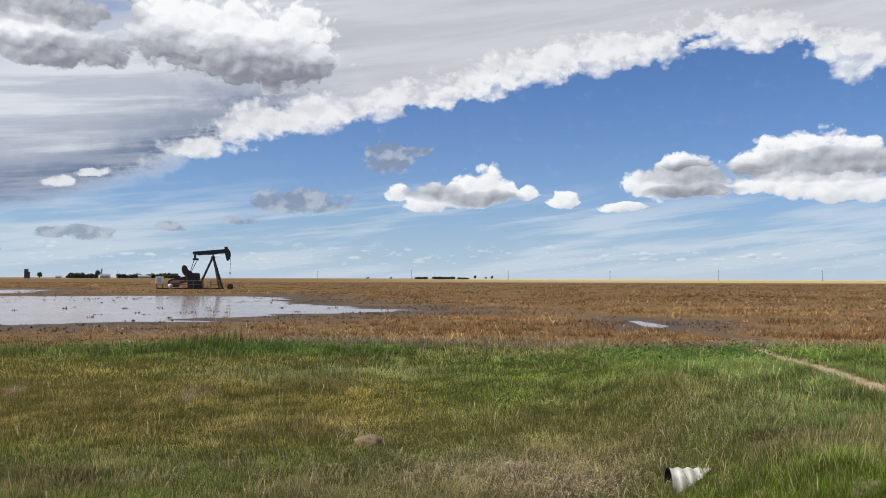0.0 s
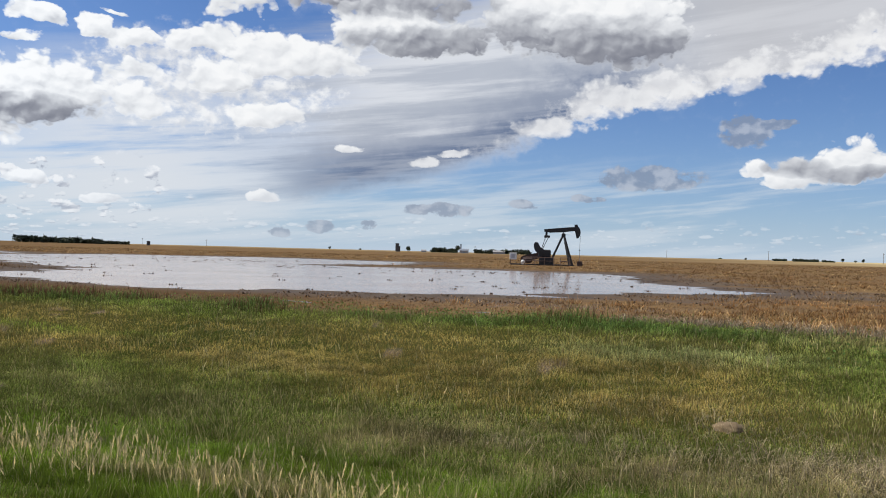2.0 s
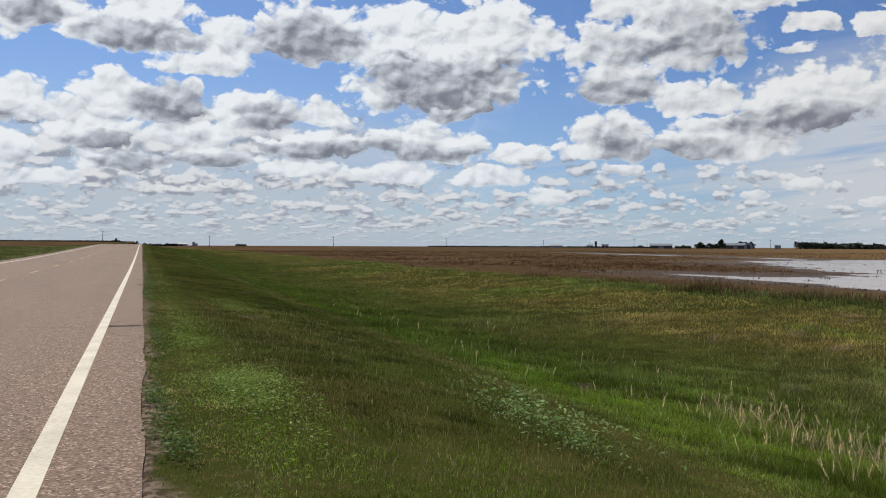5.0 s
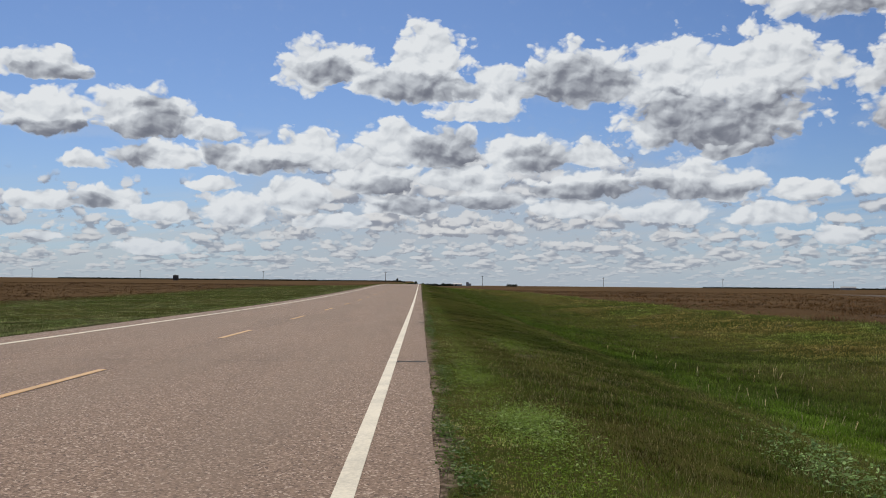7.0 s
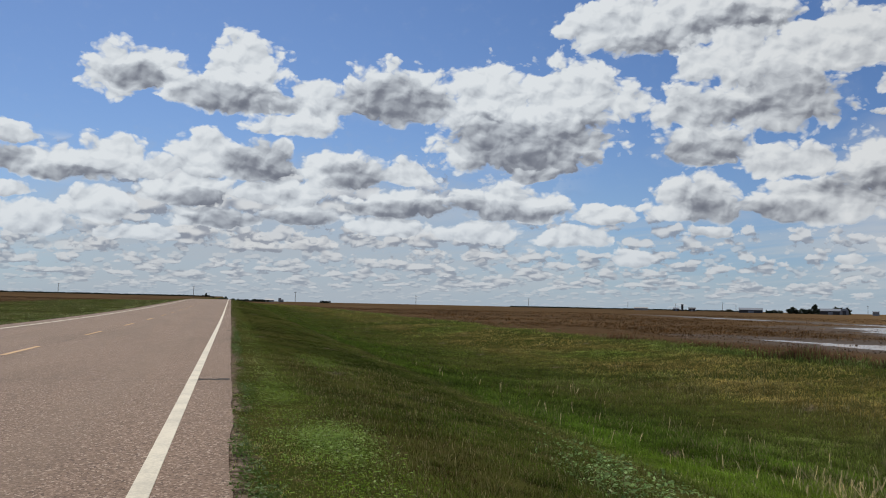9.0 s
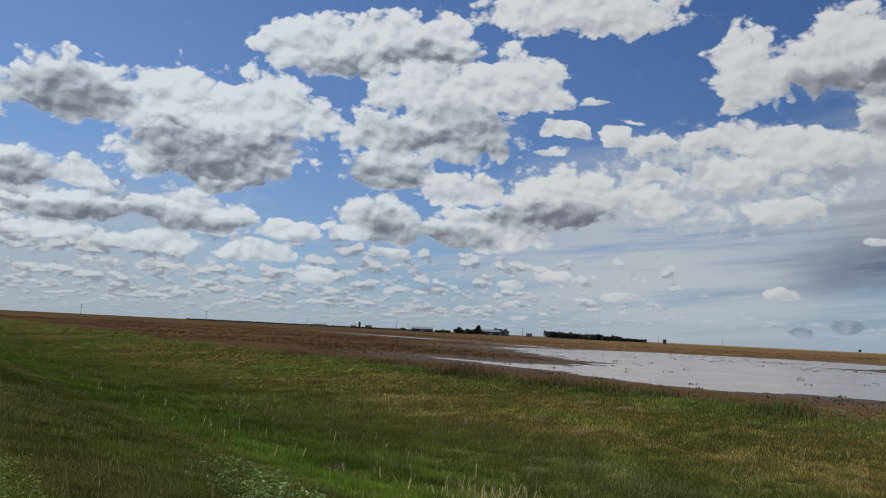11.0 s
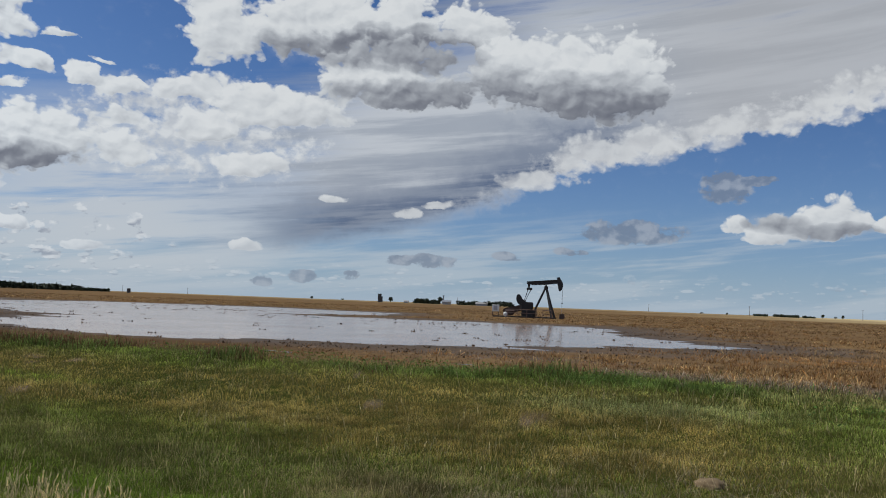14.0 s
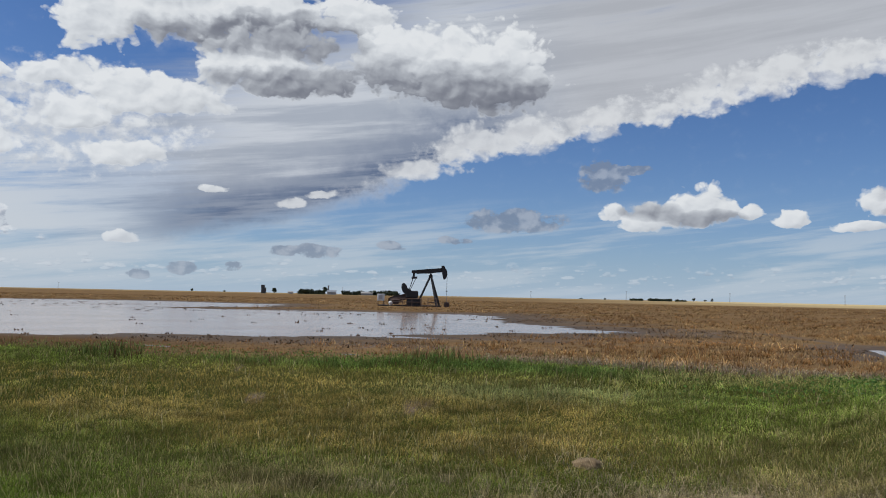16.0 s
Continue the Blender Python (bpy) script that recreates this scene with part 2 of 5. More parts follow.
    side, rise, cover = crowd_of(((SCRAPS_WHITE, 1.3), (ROWS_OF_HEAPS[::-1], 1.15), (HIGH[9:], 1.2), (HIGH[:9], 1.2), (WEST, 1.2), (NORTH, 1.22), (FAIR, 1.3)), spot, 1.8, 4.5)
    fringe = crowd_of(((EDGE, 1.08),), spot, 1.2, 2.2)[2]
    under = T.m("MULTIPLY_ADD", sum_of(((GREY_NORTH, 1.35),), spot), 0.6, sum_of(((GREY_WEST, 1.4), (GREY_FAIR, 1.4)), spot))
    scrap = sum_of(((SCRAP, 1.3),), spot)
    sunk = T.m("SUBTRACT", 1.0, T.m("POWER", 2.718, T.m("MULTIPLY", under, -2.1)))
    lit = T.m("MULTIPLY_ADD", relief, T.m("MULTIPLY_ADD", T.step(az, 34.0, 58.0), 0.5, 0.5), T.m("MULTIPLY_ADD", grain, 0.08, T.m("MULTIPLY_ADD", sunk, -0.58, 0.84)))
    lit = T.m("MULTIPLY_ADD", rise, 0.2, T.m("MULTIPLY_ADD", side, 0.06, lit))
    lit = T.m("MULTIPLY_ADD", T.step(cover, 1.0, 0.3), 0.12, lit)
    puff = T.ramp(lit, [(0.0, (0.215, 0.225, 0.27)), (0.2, (0.29, 0.30, 0.345)), (0.42, (0.48, 0.495, 0.535)), (0.64, (0.70, 0.715, 0.745)), (0.85, (0.87, 0.88, 0.895)), (1.0, (0.97, 0.97, 0.97))])
    puff = T.mix(T.m("MULTIPLY", T.step(el, 7.0, 0.5), 0.3), puff, (0.60, 0.66, 0.74))
    puff = T.mix(1.0, puff, T.mix(T.step(az, 32.0, 76.0), (0.96, 0.97, 0.98), (1.05, 1.10, 1.15)), "MULTIPLY")
    halo = T.m("MULTIPLY", T.step(T.m("MULTIPLY_ADD", grain, 1.3, T.m("MINIMUM", under, 1.0)), 0.0, 1.0), 0.15)
    # the long grey bank, above a slanting lower edge
    slope = ((-33, 10.0), (-25, 12.1), (-20, 13.8), (-15, 14.5), (-8.4, 13.2), (-4.3, 12.6), (1, 11.3), (7.9, 9.8), (14, 8.6), (18.8, 7.1), (25.7, 5.5), (32.7, 4.1), (38, 3.2))
    edge = T.ramp(T.m("MULTIPLY_ADD", az, 1 / 80, 0.5), [(a / 80 + 0.5, (e / 20,) * 3) for a, e in slope])
    over = T.m("SUBTRACT", el, T.m("MULTIPLY", edge, 20.0))
    over = T.m("MULTIPLY_ADD", T.m("MULTIPLY", grain, T.m("MULTIPLY_ADD", T.step(az, 24.0, 12.0), 1.2, 0.6)), 1.0, T.m("MULTIPLY_ADD", T.m("MULTIPLY", heap, T.m("MULTIPLY_ADD", T.step(az, 24.0, 12.0), 2.0, 0.3)), 1.0, T.m("MULTIPLY_ADD", T.step(az, 13.0, 25.0), 1.3, T.m("ADD", over, 0.2))))
    streak, _ = T.noise(T.xyz(T.m("MULTIPLY_ADD", el, 0.10, T.m("MULTIPLY", az, 0.05)), T.m("MULTIPLY_ADD", az, 0.045, T.m("MULTIPLY", el, 0.50))), 1.7, 7.0, 0.6, "2D")
    sheet = T.m("MULTIPLY", T.step(over, -0.2, T.m("MULTIPLY_ADD", T.step(az, 13.0, 24.0), 0.9, 0.7)), T.step(T.m("MULTIPLY_ADD", T.step(el, 11.0, 17.0), 14.0, T.m("MULTIPLY_ADD", streak, 14.0, az)), 48.0, 36.0))
    sheet = T.m("MULTIPLY", sheet, T.step(T.m("MULTIPLY_ADD", streak, 8.0, el), 27.0, 22.0))
    dusk = T.m("MULTIPLY", T.m("MULTIPLY", T.step(over, -0.3, 0.9), T.step(T.m("MULTIPLY_ADD", streak, 4.0, over), 7.2, 3.8)), T.m("MULTIPLY", T.step(az, 6.0, 15.0), T.step(T.m("MULTIPLY_ADD", streak, 9.0, az), 43.0, 36.0)))
    dusk = T.m("MULTIPLY", dusk, T.m("MULTIPLY_ADD", T.step(streak, 0.40, 0.60), 0.5, 0.55))
    plain = T.mix(T.step(streak, 0.35, 0.65), (0.50, 0.535, 0.60), (0.72, 0.745, 0.79))
    plain = T.mix(T.step(az, 16.0, 4.0), plain, T.mix(T.step(streak, 0.3, 0.7), (0.54, 0.55, 0.58), (0.63, 0.64, 0.67)))
    bank = T.mix(dusk, plain, (0.15, 0.195, 0.305))
    bank = T.mix(T.m("MULTIPLY", T.step(T.m("MULTIPLY_ADD", grain, 3.0, over), 1.9, 0.2), T.step(az, 30.0, 12.0)), bank, (0.84, 0.845, 0.855))
    # thin white veil where the bank breaks up
    veil_at = T.v("MULTIPLY_ADD", spot, (1 / 13, 1 / 8.0, 0), (-43 / 13, -5.5 / 8.0, 0))
    veil = T.m("MULTIPLY", T.m("SUBTRACT", 1.0, T.v("DOT_PRODUCT", veil_at, veil_at), clamp=True), T.step(streak, 0.22, 0.55))
    wisp = T.m("MULTIPLY", T.step(streak, 0.40, 0.64), T.m("MULTIPLY", T.step(el, 7.0, 3.0), 0.6))
    # cotton-like scraps over the veil
    cotton_at = T.v("MULTIPLY_ADD", at, (1 / 10, 1 / 4.2, 0), (-38.5 / 10, -10.2 / 4.2, 0))
    cotton = T.m("SUBTRACT", 1.0, T.v("DOT_PRODUCT", cotton_at, cotton_at), clamp=True)
    cotton = T.m("MULTIPLY", T.step(T.m("MULTIPLY_ADD", heap, 0.6, T.m("MULTIPLY_ADD", grain, 1.7, T.m("MULTIPLY", cotton, 0.7))), 0.10, 0.75), T.step(cotton, 0.0, 0.4))
    # haze towards the horizon
    hue = T.node("ShaderNodeBackground")
    glow = T.v("MULTIPLY", sky.outputs[0], (0.049, 0.067, 0.098))
    glow = T.mix(1.0, glow, T.mix(T.step(az, 20.0, 90.0), (1.0, 1.0, 1.0), (1.55, 1.36, 1.2)), "MULTIPLY")
    haze = T.m("MULTIPLY", T.m("POWER", 2.718, T.m("MULTIPLY", T.m("ABSOLUTE", el), -0.26)), 0.8)
    col = T.mix(haze, glow, (0.45, 0.59, 0.75))
    col = T.mix(wisp, col, (0.66, 0.72, 0.78))
    col = T.mix(T.m("MULTIPLY", veil, 0.85), col, (0.74, 0.77, 0.81))
    col = T.mix(T.m("MULTIPLY", sheet, 0.95), col, bank)
    heavy = T.m("MULTIPLY", T.step(az, 66.0, 80.0), T.step(az, 106.0, 96.0))
    col = T.mix(T.m("MULTIPLY", T.m("MULTIPLY", heavy, T.step(T.m("MULTIPLY_ADD", grain, 6.0, el), 10.5, 5.0)), 0.65), col, (0.57, 0.63, 0.71))
    col = T.mix(T.m("MULTIPLY", T.m("MULTIPLY", top_a, heavy), 0.85), col, T.mix(top_lit, (0.34, 0.37, 0.45), (0.97, 0.98, 0.99)))
    col = T.mix(T.m("MULTIPLY", mid_a, 0.85), col, T.mix(mid_lit, (0.36, 0.40, 0.49), (0.90, 0.92, 0.95)))
    col = T.mix(T.m("MULTIPLY", low_a, 0.6), col, T.mix(low_lit, (0.38, 0.44, 0.54), (0.80, 0.83, 0.87)))
    col = T.mix(T.m("MULTIPLY", cotton, 0.9), col, T.mix(T.step(relief, -0.2, 0.25), (0.70, 0.725, 0.77), (0.93, 0.94, 0.95)))
    col = T.mix(halo, col, (0.80, 0.825, 0.865))
    col = T.mix(T.m("MULTIPLY", T.m("MULTIPLY", T.step(T.m("MULTIPLY_ADD", grain, 2.8, scrap), 0.1, 0.6), T.step(scrap, 0.0, 0.4)), 0.78), col, T.mix(T.step(T.m("ADD", relief, grain), -0.15, 0.3), (0.24, 0.29, 0.39), (0.46, 0.50, 0.58)))
    col = T.mix(T.m("MULTIPLY", fringe, 0.75), col, T.mix(T.step(T.m("MULTIPLY_ADD", relief, 0.8, grain), -0.35, 0.25), (0.68, 0.69, 0.72), (0.92, 0.925, 0.93)))
    col = T.mix(T.m("MULTIPLY", cover, T.step(el, -0.2, 1.2)), col, puff)
    aloft = T.m("MULTIPLY", T.step(streak, 0.45, 0.65), T.step(el, 22.0, 27.0))
    col = T.mix(aloft, col, (0.7, 0.71, 0.74))
    col = T.mix(T.m("MULTIPLY", T.m("POWER", 2.718, T.m("MULTIPLY", T.m("ABSOLUTE", el), -0.9)), 0.6), col, (0.53, 0.62, 0.715))
    T.put(hue.inputs[0], col)
    hue.inputs[1].default_value = 1.05
    T.put(out.inputs[0], hue.outputs[0])


build_sky()

# ---- materials ----
def material(name, build):
    mat = bpy.data.materials.new(name)
    mat.use_nodes = True
    T = Tree(mat.node_tree)
    out = T.node("ShaderNodeOutputMaterial")
    bsdf = T.node("ShaderNodeBsdfPrincipled")
    T.put(out.inputs[0], bsdf.outputs[0])
    build(T, bsdf)
    return mat


def bump(T, bsdf, height, strength=0.3, distance=0.02):
    n = T.node("ShaderNodeBump")
    n.inputs["Strength"].default_value, n.inputs["Distance"].default_value = strength, distance
    T.put(n.inputs["Height"], height)
    T.put(bsdf.inputs["Normal"], n.outputs[0])


def attribute(T, name):
    return T.node("ShaderNodeAttribute", attribute_name=name)


def place(T):
    return T.node("ShaderNodeNewGeometry").outputs["Position"]


def painted(name, color, rough=0.5, metal=0.0, wear=0.25, size=6.0):
    """A plain coat with stains and wear at two scales."""

    def build(T, b):
        p = T.node("ShaderNodeTexCoord").outputs["Object"]
        big, _ = T.noise(p, size * 0.15, 3.0)
        fine, _ = T.noise(p, size * 2.5, 5.0, 0.65)
        dark = tuple(c * 0.45 for c in color)
        k = T.m("MULTIPLY", T.step(T.m("MULTIPLY_ADD", big, 0.6, T.m("MULTIPLY", fine, 0.6)), 0.45, 0.85), wear * 2)
        T.put(b.inputs["Base Color"], T.mix(k, color, dark))
        T.put(b.inputs["Roughness"], T.m("MULTIPLY_ADD", fine, 0.25, rough - 0.1))
        b.inputs["Metallic"].default_value = metal
        bump(T, b, fine, 0.15, 0.005)

    return material(name, build)


def build_ground(T, b):
    p = place(T)
    grass, wet = attribute(T, "grass").outputs["Fac"], attribute(T, "wet").outputs["Fac"]
    gold, verge = attribute(T, "gold").outputs["Fac"], attribute(T, "gravel").outputs["Fac"]
    patch, _ = T.noise(p, 0.14, 4.0, 0.6)
    clod, _ = T.noise(p, 2.2, 6.0, 0.65)
    fine, _ = T.noise(p, 14.0, 5.0, 0.6)
    far, _ = T.noise(T.v("MULTIPLY", p, (0.006, 0.03, 0.0)), 1.0, 5.0, 0.55)
    soil = T.mix(T.step(clod, 0.35, 0.7), (0.10, 0.066, 0.042), (0.21, 0.15, 0.095))
    straw = T.mix(T.step(patch, 0.35, 0.65), (0.15, 0.085, 0.034), (0.235, 0.145, 0.06))
    field = T.mix(T.step(T.m("MULTIPLY_ADD", fine, 0.5, T.m("MULTIPLY", clod, 0.5)), 0.4, 0.62), soil, straw)
    field = T.mix(T.m("MULTIPLY", T.step(far, 0.45, 0.62), 0.45), field, (0.19, 0.125, 0.06))
    field = T.mix(gold, field, (0.50, 0.40, 0.22))
    field = T.mix(attribute(T, "crop_green").outputs["Fac"], field, T.mix(T.step(far, 0.4, 0.6), (0.078, 0.050, 0.028), (0.108, 0.070, 0.038)))
    field = T.mix(attribute(T, "bare").outputs["Fac"], field, T.mix(fine, (0.30, 0.22, 0.14), (0.46, 0.36, 0.25)))
    field = T.mix(wet, field, T.mix(clod, (0.045, 0.034, 0.027), (0.11, 0.083, 0.062)))
    # turf colour is kept dark to give the shade beneath the blades
    turf = T.mix(T.step(patch, 0.38, 0.66), (0.030, 0.042, 0.008), (0.06, 0.06, 0.016))
    turf = T.mix(T.step(fine, 0.5, 0.75), turf, (0.10, 0.075, 0.035))
    grit = T.mix(T.step(fine, 0.4, 0.62), (0.07, 0.052, 0.038), (0.24, 0.18, 0.14))
    col = T.mix(grass, field, turf)
    col = T.mix(verge, col, grit)
    T.put(b.inputs["Base Color"], col)
    T.put(b.inputs["Roughness"], T.m("MULTIPLY_ADD", wet, -0.25, 0.95))
    T.put(b.inputs["Specular IOR Level"], T.m("MULTIPLY", wet, 0.1))
    bump(T, b, T.m("MULTIPLY_ADD", fine, 0.3, clod), 0.5, 0.06)


def build_asphalt(T, b):
    p = place(T)
    n = T.node("ShaderNodeTexVoronoi")
    T.put(n.inputs["Vector"], p)
    n.inputs["Scale"].default_value = 70.0
    stone = n.outputs["Color"]
    sep = T.node("ShaderNodeSeparateColor")
    T.put(sep.inputs[0], stone)
    fine, _ = T.noise(p, 160.0, 3.0, 0.6)
    stain, _ = T.noise(T.v("MULTIPLY", p, (0.12, 1.0, 1.0)), 0.8, 5.0, 0.6)
    spy = T.node("ShaderNodeSeparateXYZ")
    T.put(spy.inputs[0], p)
    base = T.ramp(sep.outputs[0], [(0.0, (0.095, 0.060, 0.040)), (0.3, (0.192, 0.124, 0.084)), (0.7, (0.245, 0.163, 0.112)), (0.9, (0.34, 0.238, 0.172)), (1.0, (0.52, 0.41, 0.32))])
    base = T.mix(T.m("MULTIPLY", T.step(stain, 0.4, 0.7), 0.35), base, (0.13, 0.09, 0.062))
    # wheel paths rub the stones paler
    rub = T.m("ABSOLUTE", T.m("SINE", T.m("MULTIPLY", T.m("ADD", spy.outputs[1], 0.34), math.pi / 1.8)))
    base = T.mix(T.m("MULTIPLY", T.step(rub, 0.75, 1.0), 0.22), base, (0.225, 0.162, 0.115))
    T.put(b.inputs["Base Color"], base)
    T.put(b.inputs["Roughness"], T.m("MULTIPLY_ADD", fine, 0.2, 0.72))
    b.inputs["Specular IOR Level"].default_value = 0.2
    bump(T, b, T.m("ADD", sep.outputs[1], fine), 0.5, 0.004)


def build_water(T, b):
    """Shallow water clouded with silt: part mirror, part mud-coloured."""
    p = place(T)
    n1, _ = T.noise(T.v("MULTIPLY", p, (1.0, 0.5, 1.0)), 3.0, 4.0, 0.6)
    n2, _ = T.noise(p, 0.22, 3.0, 0.5)
    b.inputs["Base Color"].default_value = (0.30, 0.225, 0.18, 1)
    b.inputs["Roughness"].default_value = 0.09
    b.inputs["IOR"].default_value = 1.33
    bump(T, b, T.m("MULTIPLY", n1, T.step(n2, 0.25, 0.6)), 0.2, 0.008)
    silt = T.node("ShaderNodeBsdfDiffuse")
    T.put(silt.inputs[0], T.mix(n2, (0.27, 0.20, 0.165), (0.36, 0.272, 0.225)))
    mx = T.node("ShaderNodeMixShader")
    T.put(mx.inputs[0], T.m("MULTIPLY_ADD", n2, 0.22, 0.13))
    T.put(mx.inputs[1], b.outputs[0])
    T.put(mx.inputs[2], silt.outputs[0])
    T.put(next(k for k in T.nt.nodes if k.bl_idname == "ShaderNodeOutputMaterial").inputs[0], mx.outputs[0])


def build_tint(T, b):
    """Plants: each strand carries its own tint."""
    c = attribute(T, "tint").outputs["Color"]
    g = T.node("ShaderNodeNewGeometry")
    v = T.m("MULTIPLY_ADD", g.outputs["Random Per Island"], 0.7, 0.65)
    n = T.node("ShaderNodeHueSaturation")
    T.put(n.inputs["Color"], c)
    T.put(n.inputs["Value"], v)
    T.put(b.inputs["Base Color"], n.outputs[0])
    b.inputs["Roughness"].default_value = 0.45
    b.inputs["Specular IOR Level"].default_value = 0.06
    t = T.node("ShaderNodeBsdfTranslucent")
    T.put(t.inputs[0], n.outputs[0])
    mx = T.node("ShaderNodeMixShader")
    mx.inputs[0].default_value = 0.3
    T.put(mx.inputs[1], b.outputs[0])
    T.put(mx.inputs[2], t.outputs[0])
    out = next(k for k in T.nt.nodes if k.bl_idname == "ShaderNodeOutputMaterial")
    T.put(out.inputs[0], mx.outputs[0])


GROUND = material("ground", build_ground)
ASPHALT = material("pink_asphalt", build_asphalt)
WATER = material("muddy_water", build_water)
PLANT = material("plant", build_tint)
LINE_WHITE = painted("line_white", (0.66, 0.59, 0.44), 0.6, wear=0.3, size=14)
LINE_YELLOW = painted("line_yellow", (0.52, 0.26, 0.045), 0.6, wear=0.35, size=14)
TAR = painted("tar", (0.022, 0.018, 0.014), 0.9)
BLACK_STEEL = painted("black_steel", (0.022, 0.020, 0.020), 0.5, wear=0.3)
BROWN_STEEL = painted("brown_steel", (0.075, 0.042, 0.03), 0.6, wear=0.4)
PALE_STEEL = painted("pale_steel", (0.45, 0.44, 0.43), 0.5)
WHITE_PAINT = painted("white_paint", (0.72, 0.72, 0.70), 0.5)
ZINC = painted("zinc", (0.58, 0.57, 0.53), 0.42, metal=0.35, wear=0.25, size=5)
WEATHERED = painted("weathered_wood", (0.16, 0.13, 0.11), 0.8)
METAL_ROOF = painted("metal_roof", (0.25, 0.27, 0.30), 0.45)
DARK_WALL = painted("dark_wall", (0.06, 0.06, 0.065), 0.7)
LIGHT_WALL = painted("light_wall", (0.34, 0.335, 0.33), 0.7)


# ---- small builders ----
def mesh_of(name, verts, faces, smooth=False):
    """A mesh from arrays; all faces have the same number of corners."""
    me = bpy.data.meshes.new(name)
    verts, faces = np.asarray(verts, np.float32), np.asarray(faces, np.int32)
    me.vertices.add(len(verts))
    me.vertices.foreach_set("co", verts.ravel())
    k = faces.shape[1]
    me.loops.add(faces.size)
    me.loops.foreach_set("vertex_index", faces.ravel())
    me.polygons.add(len(faces))
    me.polygons.foreach_set("loop_start", np.arange(0, faces.size, k, dtype=np.int32))
    me.polygons.foreach_set("use_smooth", np.full(len(faces), smooth))
    me.update(calc_edges=True)
    return me


def values(me, name, data):
    a = me.attributes.new(name, "FLOAT", "POINT")
    a.data.foreach_set("value", np.asarray(data, np.float32))


def tints(me, rgb):
    a = me.attributes.new("tint", "FLOAT_COLOR", "POINT")
    a.data.foreach_set("color", np.column_stack([rgb, np.ones(len(rgb))]).astype(np.float32).ravel())


def part(name, bm, mat, parent=None, label="", smooth=False):
    me = bpy.data.meshes.new(name)
    if smooth:
        for f in bm.faces:
            f.smooth = True
    bm.to_mesh(me)
    bm.free()
    me.materials.append(mat)
    ob = new(name, me)
    if parent is not None:
        ob.parent = parent
    if label:
        ob["label"] = label
    return ob


def box(bm, x0, y0, z0, x1, y1, z1, bevel=0.0):
    r = bmesh.ops.create_cube(bm, size=1, matrix=Matrix.Translation(((x0 + x1) / 2, (y0 + y1) / 2, (z0 + z1) / 2)) @ Matrix.Diagonal((x1 - x0, y1 - y0, z1 - z0, 1)))
    if bevel:
        es = {e for v in r["verts"] for e in v.link_edges}
        bmesh.ops.bevel(bm, geom=list(es), offset=bevel, segments=1, affect="EDGES")


def rod(bm, a, b, r0, r1=None, n=8):
    a, b = Vector(a), Vector(b)
    d = b - a
    m = Matrix.Translation((a + b) / 2) @ d.to_track_quat("Z", "Y").to_matrix().to_4x4()
    bmesh.ops.create_cone(bm, cap_ends=True, segments=n, radius1=r0, radius2=r0 if r1 is None else r1, depth=d.length, matrix=m)


def beam(bm, a, b, w, h):
    """A bar of rectangular section from a to b."""
    a, b = Vector(a), Vector(b)
    d = b - a
    m = Matrix.Translation((a + b) / 2) @ d.to_track_quat("Z", "Y").to_matrix().to_4x4() @ Matrix.Diagonal((w, h, d.length, 1))
    bmesh.ops.create_cube(bm, size=1, matrix=m)


def thing(name, x, y, z, turn=0.0):
    e = new(name)
    e.matrix_world = pose(x, y, z, 0, 0, turn)
    return e


# smooth value noise for the lie of the land
GRID = np.random.RandomState(7).rand(256, 256)


def soft_noise(x, y):
    xi, yi = np.floor(x).astype(int), np.floor(y).astype(int)
    fx, fy = x - xi, y - yi
    fx, fy = fx * fx * (3 - 2 * fx), fy * fy * (3 - 2 * fy)
    g = lambda i, j: GRID[i % 256, j % 256]
    return (g(xi, yi) * (1 - fx) + g(xi + 1, yi) * fx) * (1 - fy) + (g(xi, yi + 1) * (1 - fx) + g(xi + 1, yi + 1) * fx) * fy - 0.5


def fbm(x, y, n=4):
    return sum(soft_noise(x * 2**k + 17.3 * k, y * 2**k + 5.1 * k) / 2**k for k in range(n))


def ease(x, lo, hi):
    t = np.clip((x - lo) / (hi - lo), 0, 1)
    return t * t * (3 - 2 * t)


# ---- the lie of the land ----
WATER_Z = -0.60
POOL = [(-24.7, 27.6), (-15, 30.7), (-11, 34.4), (-7.8, 40.5), (-3.7, 45.2), (-9, 52), (-13, 66), (-17, 79), (-31, 79), (-40, 74), (-50, 75), (-47, 92), (-53, 112), (-78, 118), (-97, 104), (-90, 68), (-62, 52), (-54, 47), (-44, 45), (-41, 36), (-46, 30.5), (-34, 28.6)]
STRIP = [(-110, 92), (-96, 84), (-140, 98), (-240, 118), (-205, 107), (-150, 96)]
RUT = [(6.2, 29.5), (6.9, 30), (6.8, 35.5), (6.3, 35.5)]


def inside(x, y, poly):
    """Metres inside (+) or outside (-) an outline."""
    d, odd = np.full(x.shape, 1e9), np.zeros(x.shape, bool)
    for (ax, ay), (bx, by) in zip(poly, poly[1:] + poly[:1]):
        ex, ey = bx - ax, by - ay
        t = np.clip(((x - ax) * ex + (y - ay) * ey) / (ex * ex + ey * ey), 0, 1)
        d = np.minimum(d, np.hypot(x - ax - t * ex, y - ay - t * ey))
        if ey:
            odd ^= ((ay > y) != (by > y)) & (x < ax + (y - ay) / ey * ex)
    return np.where(odd, d, -d)


def field_edge(x):
    return 21.0 + 2.6 * soft_noise(x * 0.08, x * 0 + 3.3) + 1.2 * soft_noise(x * 0.3, x * 0 + 9.1)


